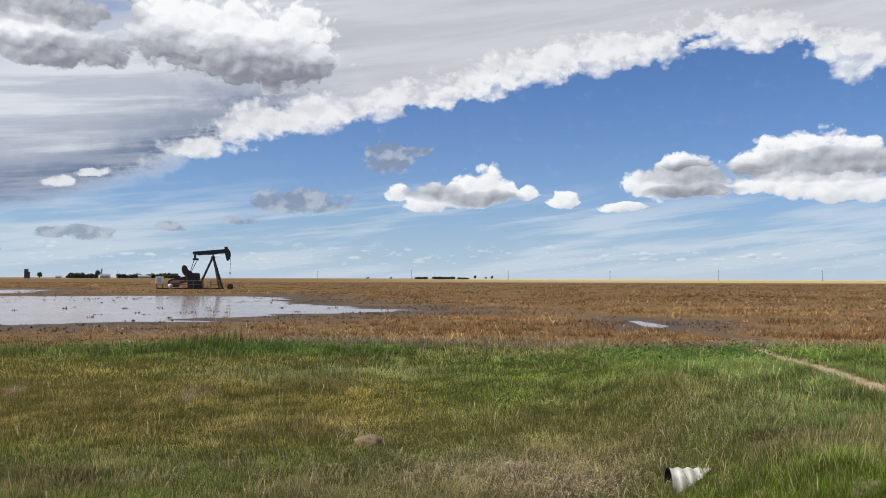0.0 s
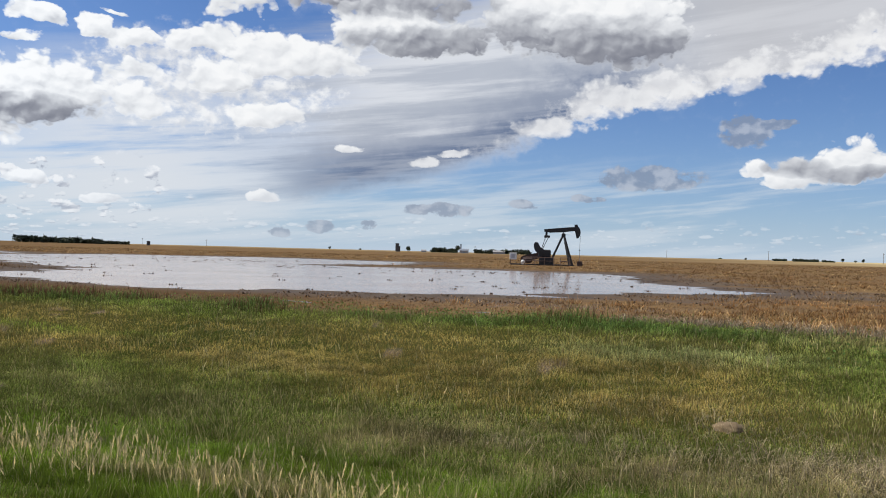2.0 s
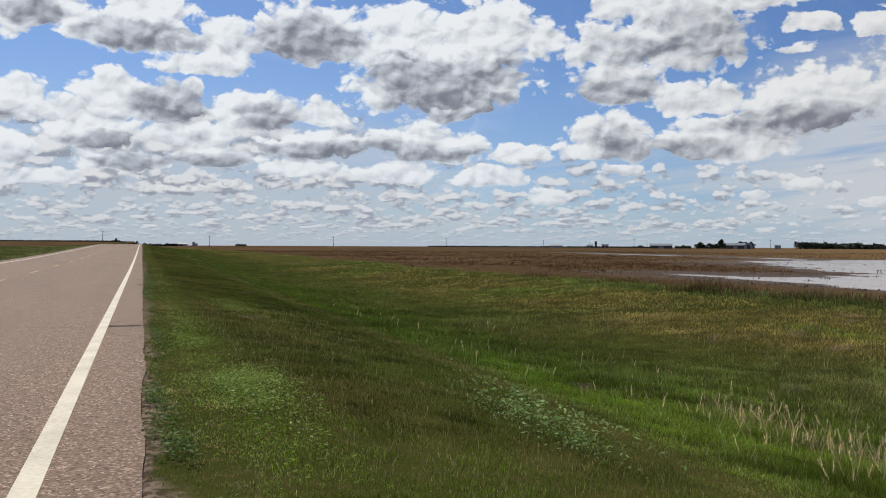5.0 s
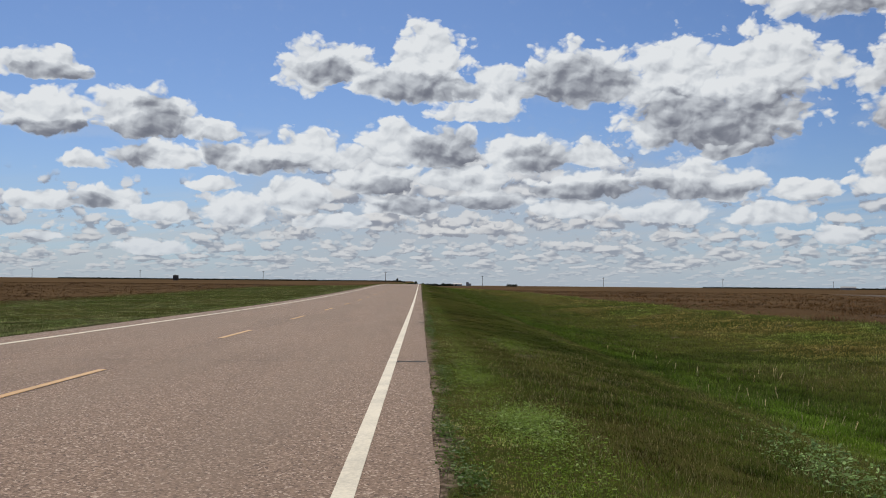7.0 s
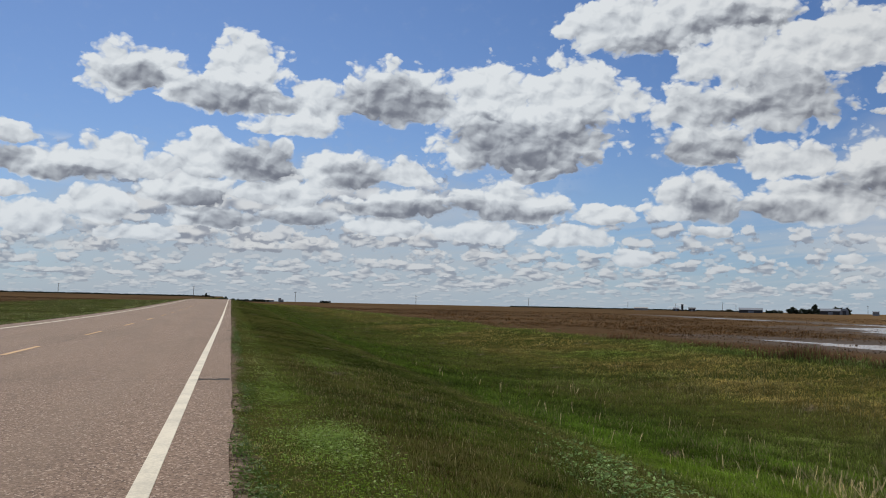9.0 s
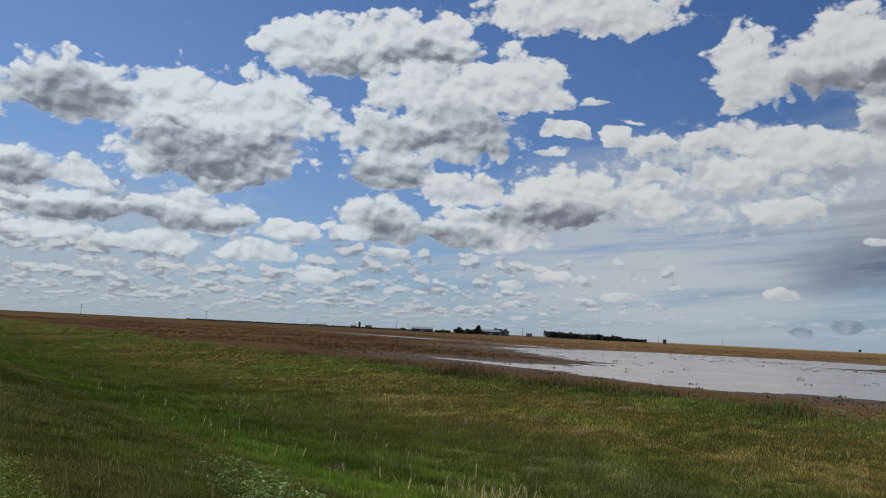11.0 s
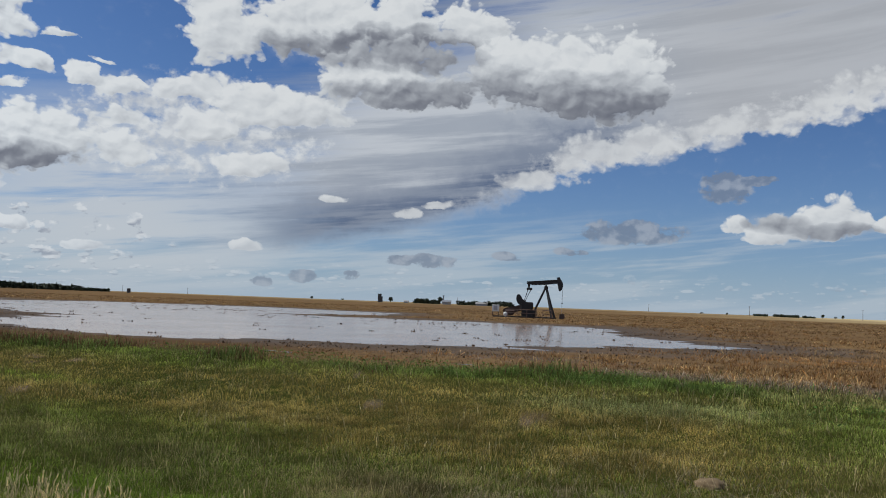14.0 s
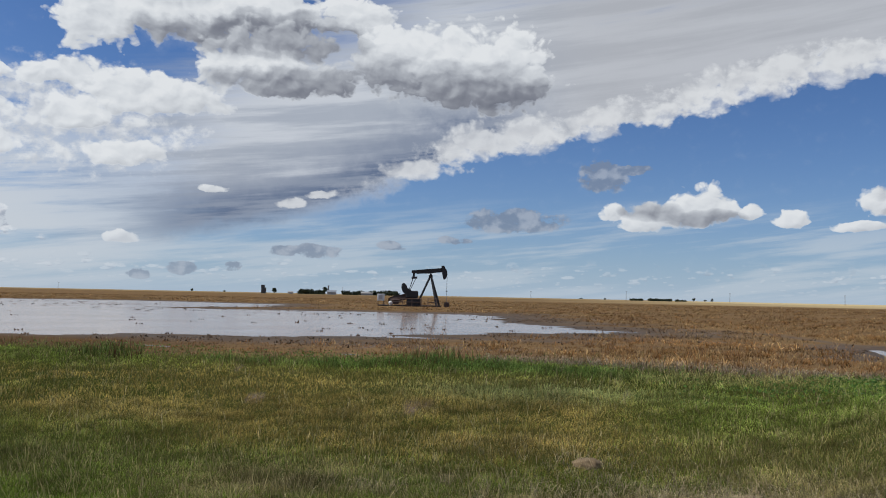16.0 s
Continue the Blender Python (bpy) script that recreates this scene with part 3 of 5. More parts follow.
PROFILE_Y = np.array([-4000, -60, -20, -12, -8.1, -7.9, 0.04, 0.12, 0.5, 1.2, 3.0, 6.0, 8.5, 11.0, 15.0, 19.0, 22.0, 26.0, 4000])
PROFILE_Z = np.array([-0.5, -0.5, -0.7, -0.6, -0.03, -0.06, -0.05, -0.012, -0.04, -0.10, -0.40, -0.95, -1.18, -1.20, -1.00, -0.70, -0.57, -0.55, -0.55])


def pool_depth(x, y):
    s = inside(x, y, POOL) + 2.5 * fbm(x * 0.12, y * 0.10, 4) + 3.4 * soft_noise(x * 0.10, y * 0.75) + 1.3 * soft_noise(x * 0.5 + 9, y * 1.9) + 1.7 * soft_noise(x * 0.2 + 4, y * 2.6) * ease(-y, -42, -30)
    s2 = inside(x, y, STRIP) + 2.0 * soft_noise(x * 0.05, y * 0.1)
    s3 = inside(x, y, RUT) * 3 + 1.0 * soft_noise(x * 0.8, y * 0.5)
    return np.maximum(np.maximum(s, s2), s3)


TRACK = [(6.0, 9.0), (6.0, 12.8), (6.2, 16.0), (6.4, 19.5), (6.9, 22.0)]
MUD = [(7.0, 22.2), (7.8, 24.2), (6.6, 29.5), (6.5, 36.0), (4.0, 48.0)]


def along(x, y, line):
    """Metres from a line in the plan."""
    d = np.full(x.shape, 1e9)
    for (ax, ay), (bx, by) in zip(line, line[1:]):
        ex, ey = bx - ax, by - ay
        t = np.clip(((x - ax) * ex + (y - ay) * ey) / (ex * ex + ey * ey), 0, 1)
        d = np.minimum(d, np.hypot(x - ax - t * ex, y - ay - t * ey))
    return d


def road_rise(x):
    """The road climbs to a low crest to the west and sinks again behind it."""
    return 1.2 * ease(-x, 30, 210) * ease(x, -700, -230)


def swell(x, y):
    """The road's crest, and the long slope south of the road."""
    south = np.maximum(np.hypot(x, y) - 40, 0) * 0.0042 * ease(-y, 10, 40) * ease(-x, 0, 30)
    return np.maximum(road_rise(x) * ease(-y, -30, -5), south)


def land(x, y):
    z = np.interp(y, PROFILE_Y, PROFILE_Z)
    # the field entrance crosses the ditch on a low bank
    bank = ease(x, 1.4, 3.2) * ease(-x, -13.0, -10.5) * ease(y, 0.3, 2.0)
    z = z + bank * np.maximum(np.interp(y, [0, 22], [-0.08, -0.57]) - z, 0) * 0.75
    f = ease(y, 22, 27) * ease(-np.hypot(x, y), -420, -300)
    s = pool_depth(x, y)
    rough = 0.02 * soft_noise(x * 1.3, y * 1.3) + 0.02 * soft_noise(x * 0.4, y * 0.4)
    basin = WATER_Z + np.clip(-s * 0.012, -0.10, 0.05) + rough * 0.8
    z = z * (1 - f) + basin * f
    off = np.clip(np.maximum(y - 0.4, -8.6 - y), 0, 1)
    return z + swell(x, y) + (0.10 * soft_noise(x * 0.25, y * 0.25) + 0.04 * soft_noise(x * 1.1, y * 1.1)) * off * (1 - f)


def build_land():
    az = np.radians(np.concatenate([np.arange(-32, 126, 0.35), np.arange(126, 328, 2.5)]))
    r = np.concatenate([[0.002, 0.25], np.geomspace(0.6, 24, 100)[:-1], np.geomspace(24, 135, 170)[:-1], np.geomspace(135, 4800, 90)])
    A, R = np.meshgrid(az, r)
    X, Y = -np.sin(A) * R, np.cos(A) * R
    Z = land(X, Y)
    Z = np.where(R < 0.9, np.minimum(Z, -0.06), Z)
    n, m = len(r), len(az)
    V = np.column_stack([X.ravel(), Y.ravel(), Z.ravel()])
    i, j = np.meshgrid(np.arange(n - 1), np.arange(m), indexing="ij")
    j2 = (j + 1) % m
    F = np.stack([i * m + j, (i + 1) * m + j, (i + 1) * m + j2, i * m + j2], -1).reshape(-1, 4)
    me = mesh_of("ground", V, F[:, ::-1], True)
    x, y = V[:, 0], V[:, 1]
    edge = field_edge(x)
    near = ease(-y, -edge - 0.8, -edge + 0.8) * ease(y, -34, -28)
    s = pool_depth(x, y)
    bare = ease(-along(x, y, TRACK) + 0.2 * soft_noise(x * 2, y * 2), -0.36, -0.12)
    mud = ease(-along(x, y, MUD) + 0.5 * soft_noise(x, y), -0.45, -0.15)
    values(me, "grass", near * (1 - bare))
    values(me, "bare", bare)
    values(me, "wet", np.maximum(np.maximum(ease(s, -3.5, -0.8), 0.75 * ease(s + 7 * fbm(x * 0.15, y * 0.35, 3), -9, -3)) * ease(y, 24, 28), mud * 0.8))
    turn = np.degrees(np.arctan2(-x, y))
    rusty = ease(turn, 44, 62) * ease(y, 16, 24) + ease(-x, 8, 18) * ease(y, 18, 22) * ease(-y, -60, -40) * 0.8
    values(me, "crop_green", np.clip(rusty + ease(-y, 26, 32), 0, 1) * 0.92)
    values(me, "gold", (ease(y, 800, 1000) * 0.3 + ease(y, 330, 420) * ease(x, -150, 130) * 0.75) * ease(-np.degrees(np.arctan2(-x, y)), -50, -40))
    values(me, "gravel", ease(y, -8.3, -8.05) * ease(-y, -0.26 - 0.3 * soft_noise(x * 1.7, y), -0.13))
    me.materials.append(GROUND)
    ob = new("ground", me)
    tagged(ob, "flat prairie ground of grass verge and brown field", "ground", kind="structure")


build_land()


def build_water_sheet():
    bm = bmesh.new()
    box(bm, -260, 23, WATER_Z - 0.02, 30, 135, WATER_Z)
    tagged(part("water", bm, WATER), "shallow muddy rainwater flooding the field", "water", kind="structure")


build_water_sheet()


NEAR_LINE, FAR_LINE, CENTRE = -0.365, -6.95, -3.79


def ribbon(bm, xs, y0, y1, lift):
    """A thin painted strip that follows the road's rise."""
    rows = [[bm.verts.new((x, y, float(road_rise(np.array([x]))[0]) + h)) for y, h in ((y0, 0.0), (y0, lift), (y1, lift), (y1, 0.0))] for x in xs]
    for c, d in zip(rows, rows[1:]):
        for k in range(3):
            bm.faces.new((c[k], c[k + 1], d[k + 1], d[k]))
    bmesh.ops.recalc_face_normals(bm, faces=bm.faces)


def build_road():
    bm = bmesh.new()
    xs = np.concatenate([np.geomspace(-2500, -42, 160), np.arange(-41.8, 8, 0.2), np.geomspace(8, 900, 40)])
    fray = 0.12 + 0.035 * fbm(xs * 1.1, xs * 0 + 2.0, 3) * (np.abs(xs) < 41)
    far = -7.78 + 0.05 * fbm(xs * 0.7, xs * 0 + 5.0, 3)
    cols = [[bm.verts.new((x, y, z + h)) for y, z in ((f, -0.14), (f, 0.0), (e, 0.0), (e + 0.01, -0.14))] for x, e, f, h in zip(xs, fray, far, road_rise(xs))]
    for c, d in zip(cols, cols[1:]):
        for k in range(3):
            bm.faces.new((c[k], c[k + 1], d[k + 1], d[k]))
    bmesh.ops.recalc_face_normals(bm, faces=bm.faces)
    road = tagged(part("road", bm, ASPHALT), "worn pinkish asphalt country road", "road", kind="structure")
    stations = np.concatenate([np.geomspace(-900, -42, 120), np.arange(-40, 9, 2.0), np.geomspace(10, 500, 20)])
    for y in (NEAR_LINE, FAR_LINE):
        bm = bmesh.new()
        ribbon(bm, stations, y - 0.058, y + 0.058, 0.004)
        part("edge_line", bm, LINE_WHITE, road, "painted white edge line")
    # an open joint across the shoulder, and shorter ones farther on
    for x, y, w in ((-12.5, -0.30, 0.11), (-25.0, -0.02, 0.2), (-28.5, -0.04, 0.2), (-32.0, 0.0, 0.25)):
        bm = bmesh.new()
        n = 9
        top = [bm.verts.new((x + w * (0.5 + random.uniform(-0.2, 0.6)), y + (0.10 - y) * k / n, 0.004)) for k in range(n + 1)]
        low = [bm.verts.new((x - w * (0.5 + random.uniform(-0.2, 0.6)), y + (0.10 - y) * k / n, 0.004)) for k in range(n + 1)]
        for k in range(n):
            bm.faces.new((low[k], low[k + 1], top[k + 1], top[k]))
        part("crack", bm, TAR, road, "open dark crack")
    bm = bmesh.new()
    pts = [(-12.5 + 0.25 * math.sin(k * 1.7) * 0.3 + random.uniform(-0.03, 0.03), NEAR_LINE - 0.06 - k * 0.25) for k in range(29)]
    rows = [(bm.verts.new((x - 0.008, y, 0.002)), bm.verts.new((x + 0.008, y, 0.002))) for x, y in pts]
    for a, c in zip(rows, rows[1:]):
        bm.faces.new((a[0], a[1], c[1], c[0]))
    part("crack", bm, TAR, road, "thin crack across both lanes")
    # the joint between the lanes opens and closes
    bm = bmesh.new()
    rows = []
    for x in np.arange(-60.0, 10.0, 0.3):
        wide = 0.007 * max(0.0, 0.5 + 1.6 * float(soft_noise(np.array([x * 0.5]), np.array([4.0]))[0]))
        y = CENTRE + 0.075 + 0.02 * float(soft_noise(np.array([x * 0.9]), np.array([8.0]))[0])
        z = float(road_rise(np.array([x]))[0]) + 0.002
        rows.append((bm.verts.new((x, y - wide, z)), bm.verts.new((x, y + wide, z))))
    for a, c in zip(rows, rows[1:]):
        bm.faces.new((a[0], c[0], c[1], a[1]))
    part("centre_joint", bm, TAR, road, "thin dark joint between the lanes")
    for k in range(-12, 40):
        x = -8.1 - 9.25 * k
        bm = bmesh.new()
        ribbon(bm, (x - 3.0, x - 1.5, x), CENTRE - 0.05, CENTRE + 0.05, 0.004)
        part("centre_dash", bm, LINE_YELLOW, road, "painted yellow dash")


build_road()


# ---- pump jack ----
def curved_plate(bm, outline, y0, y1):
    """A flat outline in x, z, thick from y0 to y1."""
    a = [bm.verts.new((x, y0, z)) for x, z in outline]
    b = [bm.verts.new((x, y1, z)) for x, z in outline]
    bm.faces.new(a)
    bm.faces.new(b[::-1])
    for i in range(len(outline)):
        j = (i + 1) % len(outline)
        bm.faces.new((a[j], a[i], b[i], b[j]))
    bmesh.ops.recalc_face_normals(bm, faces=bm.faces)


def pump_jack():
    p = thing("pump_jack", -38.0, 121.2, -0.57, 17.4)
    tagged(p, "black steel oil pump jack on a skid beside floodwater", "pump jack")
    for y in (-0.75, 0.75):
        bm = bmesh.new()
        box(bm, -4.4, y - 0.12, 0.0, 4.5, y + 0.12, 0.2, 0.02)
        part("skid_beam", bm, BLACK_STEEL, p)
    for x in (-4.3, -2.2, 0.0, 1.7, 4.3):
        bm = bmesh.new()
        box(bm, x - 0.1, -0.63, 0.02, x + 0.1, 0.63, 0.17, 0.015)
        part("skid_tie", bm, BLACK_STEEL, p)
    # four legs of the post meet under the saddle
    for (x, y), r in (((1.05, -0.7), 0.13), ((1.05, 0.7), 0.13), ((3.85, -0.85), 0.13), ((4.3, 0.85), 0.13)):
        bm = bmesh.new()
        beam(bm, (x, y, 0.15), (2.95 + (0.12 if x > 2 else -0.08), y * 0.2, 4.25), r * 1.5, r * 1.9)
        part("post_leg", bm, BLACK_STEEL, p)
    bm = bmesh.new()
    beam(bm, (1.75, -0.52, 1.75), (1.75, 0.52, 1.75), 0.1, 0.1)
    part("post_tie", bm, BLACK_STEEL, p)
    bm = bmesh.new()
    box(bm, 2.7, -0.3, 4.15, 3.25, 0.3, 4.55, 0.04)
    rod(bm, (2.97, -0.5, 4.6), (2.97, 0.5, 4.6), 0.14, n=12)
    part("saddle_bearing", bm, BLACK_STEEL, p)
    # the beam tips a little, head up
    def tip(x, z):
        c, k = math.cos(radians(7.0)), math.sin(radians(7.0))
        return 2.97 + (x - 2.97) * c - (z - 4.6) * k, 4.6 + (x - 2.97) * k + (z - 4.6) * c

    bm = bmesh.new()
    curved_plate(bm, [tip(*q) for q in ((0.3, 5.12), (0.33, 5.45), (4.75, 5.32), (4.75, 4.85), (3.0, 4.75), (1.1, 4.95))], -0.13, 0.13)
    for y in (-0.17, 0.17):
        for q, r in (((0.35, 5.42), (4.75, 5.29)), ((1.0, 4.97), (4.7, 4.84))):
            (ax, az), (bx, bz) = tip(*q), tip(*r)
            beam(bm, (ax, y, az), (bx, y, bz), 0.06, 0.14)
    part("walking_beam", bm, BLACK_STEEL, p)
    bm = bmesh.new()
    face = [(4.35 + 1.02 * math.cos(a), 4.62 + 1.12 * math.sin(a)) for a in np.linspace(-0.95, 0.75, 12)]
    curved_plate(bm, [tip(*q) for q in face + [(5.02, 5.68), (4.62, 5.68), (4.60, 4.7), (4.72, 3.72)]], -0.22, 0.22)
    part("horse_head", bm, BLACK_STEEL, p)
    bm = bmesh.new()
    for y in (-0.12, 0.12):
        rod(bm, (5.33, y, 4.35), (5.28, y * 0.7, 2.3), 0.02, n=6)
    part("bridle", bm, BLACK_STEEL, p)
    bm = bmesh.new()
    box(bm, 5.18, -0.2, 2.18, 5.38, 0.2, 2.32, 0.01)
    part("carrier_bar", bm, BLACK_STEEL, p)
    bm = bmesh.new()
    rod(bm, (5.28, 0, 2.2), (5.28, 0, 0.5), 0.025, n=6)
    part("polished_rod", bm, PALE_STEEL, p)
    bm = bmesh.new()
    rod(bm, (5.28, 0, -0.1), (5.28, 0, 0.15), 0.3, n=14)
    rod(bm, (5.28, 0, 0.15), (5.28, 0, 0.6), 0.17, n=12)
    rod(bm, (4.9, 0, 0.32), (5.75, 0, 0.32), 0.09, n=10)
    box(bm, 4.98, -0.32, -0.1, 5.66, 0.32, 0.72, 0.04)
    part("wellhead", bm, BROWN_STEEL, p)
    # equaliser, pitman arms and cranks
    bm = bmesh.new()
    box(bm, 0.25, -0.65, 3.97, 1.05, 0.65, 4.27, 0.05)
    beam(bm, (0.55, 0, 4.2), (0.6, 0, 4.92), 0.25, 0.3)
    part("equaliser", bm, BLACK_STEEL, p)
    for y, foot in ((-0.62, (-0.05, 2.4)), (0.62, (0.1, 2.4))):
        bm = bmesh.new()
        beam(bm, (0.45 if y < 0 else 0.85, y, 4.0), (foot[0], y, foot[1]), 0.09, 0.09)
        part("pitman_arm", bm, BLACK_STEEL, p)
    for y in (-0.72, 0.62):
        bm = bmesh.new()
        curved_plate(bm, [(0.55, 1.7), (0.5, 2.1), (-0.55, 2.85), (-0.95, 2.6), (0.05, 1.65)], y, y + 0.16)
        crank = part("crank", bm, BLACK_STEEL, p)
        bm = bmesh.new()
        lean = radians(14.0)
        oval = [(0.42 * math.cos(q), 0.78 * math.sin(q)) for q in np.linspace(0, 2 * math.pi, 19)[:-1]]
        curved_plate(bm, [(-0.72 + u * math.cos(lean) - v * math.sin(lean), 2.55 + u * math.sin(lean) + v * math.cos(lean)) for u, v in oval], y - 0.12, y + 0.26)
        part("counterweight", bm, BLACK_STEEL, crank)
    bm = bmesh.new()
    box(bm, -0.55, -0.5, 1.15, 1.25, 0.5, 2.25, 0.16)
    rod(bm, (0.3, -0.8, 1.85), (0.3, 0.8, 1.85), 0.3, n=14)
    part("gearbox", bm, BLACK_STEEL, p)
    bm = bmesh.new()
    box(bm, -0.4, -0.65, 0.18, 1.6, 0.65, 1.2, 0.05)
    part("gearbox_stand", bm, BLACK_STEEL, p)
    bm = bmesh.new()
    curved_plate(bm, [(-3.0, 0.55), (-3.0, 1.1), (-2.6, 1.35), (-0.4, 1.85), (0.2, 1.5), (0.0, 1.1), (-2.4, 0.45)], 0.55, 0.75)
    part("belt_guard", bm, BROWN_STEEL, p)
    bm = bmesh.new()
    box(bm, -2.6, -0.4, 0.3, -1.5, 0.4, 0.95, 0.06)
    rod(bm, (-2.7, 0, 0.75), (-1.4, 0, 0.75), 0.33, n=14)
    part("motor", bm, BROWN_STEEL, p)
    bm = bmesh.new()
    bmesh.ops.create_uvsphere(bm, u_segments=14, v_segments=8, radius=0.28, matrix=Matrix.Translation((-2.65, -1.0, 0.48)) @ Matrix.Diagonal((1.1, 1, 1, 1)))
    rod(bm, (-2.65, -1.0, 0.1), (-2.65, -1.0, 0.3), 0.16, n=10)
    part("drum", bm, WHITE_PAINT, p, "small white rounded drum", True)
    bm = bmesh.new()
    box(bm, -4.55, -0.55, 0.75, -3.55, 0.45, 1.72, 0.04)
    cab = part("control_box", bm, WHITE_PAINT, p, "pale grey control box on legs")
    for x in (-4.45, -3.65):
        for y in (-0.48, 0.38):
            bm = bmesh.new()
            rod(bm, (x, y, 0.1), (x, y, 0.78), 0.045, n=6)
            part("leg", bm, BROWN_STEEL, cab)
    bm = bmesh.new()
    box(bm, -4.3, -0.565, 0.95, -3.8, -0.55, 1.55, 0.0)
    part("panel", bm, PALE_STEEL, cab)


def guard_rail(x, y, n, gap, turn=17.4):
    g = thing("guard_rail", x, y, -0.57, turn)
    tagged(g, "brown steel pipe guard rail beside the pump jack", "guard rail", "guard rails at the pump jack")
    for k in range(n):
        bm = bmesh.new()
        rod(bm, (k * gap, 0, -0.1), (k * gap, 0, 1.2), 0.055, n=6)
        part("post", bm, RAIL_PAINT, g)
    for z in (1.15, 0.65):
        bm = bmesh.new()
        rod(bm, (-0.05, 0, z), ((n - 1) * gap + 0.05, 0, z), 0.05, n=6)
        part("rail", bm, RAIL_PAINT, g)


RAIL_PAINT = painted("rail_paint", (0.20, 0.13, 0.10), 0.6, wear=0.4)
pump_jack()
ux, uy = math.cos(radians(17.4)), math.sin(radians(17.4))


def beside_pump(x, y):
    return -38.0 + x * ux - y * uy, 121.2 + x * uy + y * ux


guard_rail(*beside_pump(-2.3, -1.6), 4, 1.33)
guard_rail(*beside_pump(2.6, -1.7), 2, 1.25)


# ---- culvert pipe and mounds in the ditch ----
def build_galvanised(T, b):
    p = T.node("ShaderNodeTexCoord").outputs["Object"]
    big, _ = T.noise(p, 4.0, 4.0, 0.6)
    fine, _ = T.noise(p, 30.0, 5.0, 0.65)
    col = T.mix(T.step(big, 0.4, 0.65), (0.62, 0.60, 0.53), (0.40, 0.38, 0.32))
    col = T.mix(T.m("MULTIPLY", T.step(fine, 0.55, 0.75), 0.5), col, (0.22, 0.16, 0.11))
    T.put(b.inputs["Base Color"], col)
    b.inputs["Metallic"].default_value, b.inputs["Roughness"].default_value = 0.25, 0.55
    bump(T, b, fine, 0.2, 0.003)


GALVANISED = material("galvanised", build_galvanised)


def culvert():
    e = thing("culvert_pipe", 1.98, 9.2, -1.02, 0)
    tagged(e, "pale corrugated metal culvert pipe jutting out of the ditch grass", "culvert pipe")
    n, m = 28, 260
    # the second, inner skin is dark, standing in for shade inside the pipe
    for name, inset, coat, note in (("corrugated_tube", 0.0, GALVANISED, ""), ("shade_skin", 0.006, TAR, "dark inner skin painted in as the shade inside the pipe")):
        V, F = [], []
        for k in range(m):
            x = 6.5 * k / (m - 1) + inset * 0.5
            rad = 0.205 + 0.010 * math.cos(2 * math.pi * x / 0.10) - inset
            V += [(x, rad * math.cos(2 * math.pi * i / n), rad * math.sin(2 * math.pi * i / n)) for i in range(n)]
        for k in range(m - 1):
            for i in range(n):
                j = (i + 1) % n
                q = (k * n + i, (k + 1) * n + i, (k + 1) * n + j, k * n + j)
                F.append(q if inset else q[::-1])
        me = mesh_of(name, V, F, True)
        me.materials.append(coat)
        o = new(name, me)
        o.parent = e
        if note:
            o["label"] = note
    bm = bmesh.new()
    rod(bm, (0.12, 0, -0.17), (1.2, 0, -0.15), 0.07, 0.1, n=10)
    part("silt", bm, TAR, e, "dark silt inside the mouth")


culvert()
def build_mound(T, b):
    T.put(b.inputs["Base Color"], T.mix(T.noise(place(T), 25.0, 5.0, 0.6)[0], (0.11, 0.076, 0.04), (0.26, 0.185, 0.10)))
    b.inputs["Roughness"].default_value = 0.95


MOUND = material("mound_soil", build_mound)


def mound(x, y, r, h):
    bm = bmesh.new()
    bmesh.ops.create_uvsphere(bm, u_segments=24, v_segments=14, radius=1.0)
    for v in bm.verts:
        k = 1 + 0.25 * noise.noise(v.co * 2.2 + Vector((x, y, 0))) + 0.22 * noise.noise(v.co * 6)
        v.co = Vector((v.co.x * r * k, v.co.y * r * k, max(v.co.z, -0.3) * h * k))
    o = part("dirt_mound", bm, MOUND, None, "", True)
    z = float(land(np.array([x]), np.array([y]))[0])
    o.matrix_world = pose(x, y, z + 0.05 * h)
    tagged(o, "small crumbly mound of bare brown soil in the grass", "dirt mound", "dirt mounds in the ditch")


mound(-1.3, 12.1, 0.20, 0.09)
mound(0.65, 10.8, 0.20, 0.07)


# ---- far off: poles, farms, trees ----
FAR_Z = -0.56


def far_at(az, d):
    return -math.sin(radians(az)) * d, math.cos(radians(az)) * d


def far_foot(x, y):
    """How high the ground lies far off."""
    return FAR_Z + float(swell(np.array([x]), np.array([y]))[0])


def utility_pole():
    p = new("utility_pole")
    tagged(p, "tall weathered wooden utility pole with a crossarm", "utility pole", "utility poles along the horizon")
    bm = bmesh.new()
    rod(bm, (0, 0, -0.3), (0, 0, 11.0), 0.26, 0.17, 8)
    part("shaft", bm, WEATHERED, p)
    bm = bmesh.new()
    box(bm, -1.2, -0.09, 10.0, 1.2, 0.09, 10.22)
    part("crossarm", bm, WEATHERED, p)
    for x in (-1.05, 0.5, 1.05):
        bm = bmesh.new()
        rod(bm, (x, 0, 10.2), (x, 0, 10.45), 0.07, n=6)
        part("insulator", bm, PALE_STEEL, p)
    return p


first_pole = utility_pole()
spots = [(9.6, 1250), (3.6, 1000), (-2.65, 1000), (-9.1, 1020), (-15.7, 980), (-21.6, 980), (21.7, 1300), (51.0, 1100), (59.1, 1050), (58.3, 1500), (61.9, 1300), (64.8, 1300), (42.5, 1500), (38.7, 1500),
         (71.05, 1000), (78.3, 930), (86.0, 850), (92.25, 850), (100.0, 950), (107.4, 1000), (113.4, 1000)]
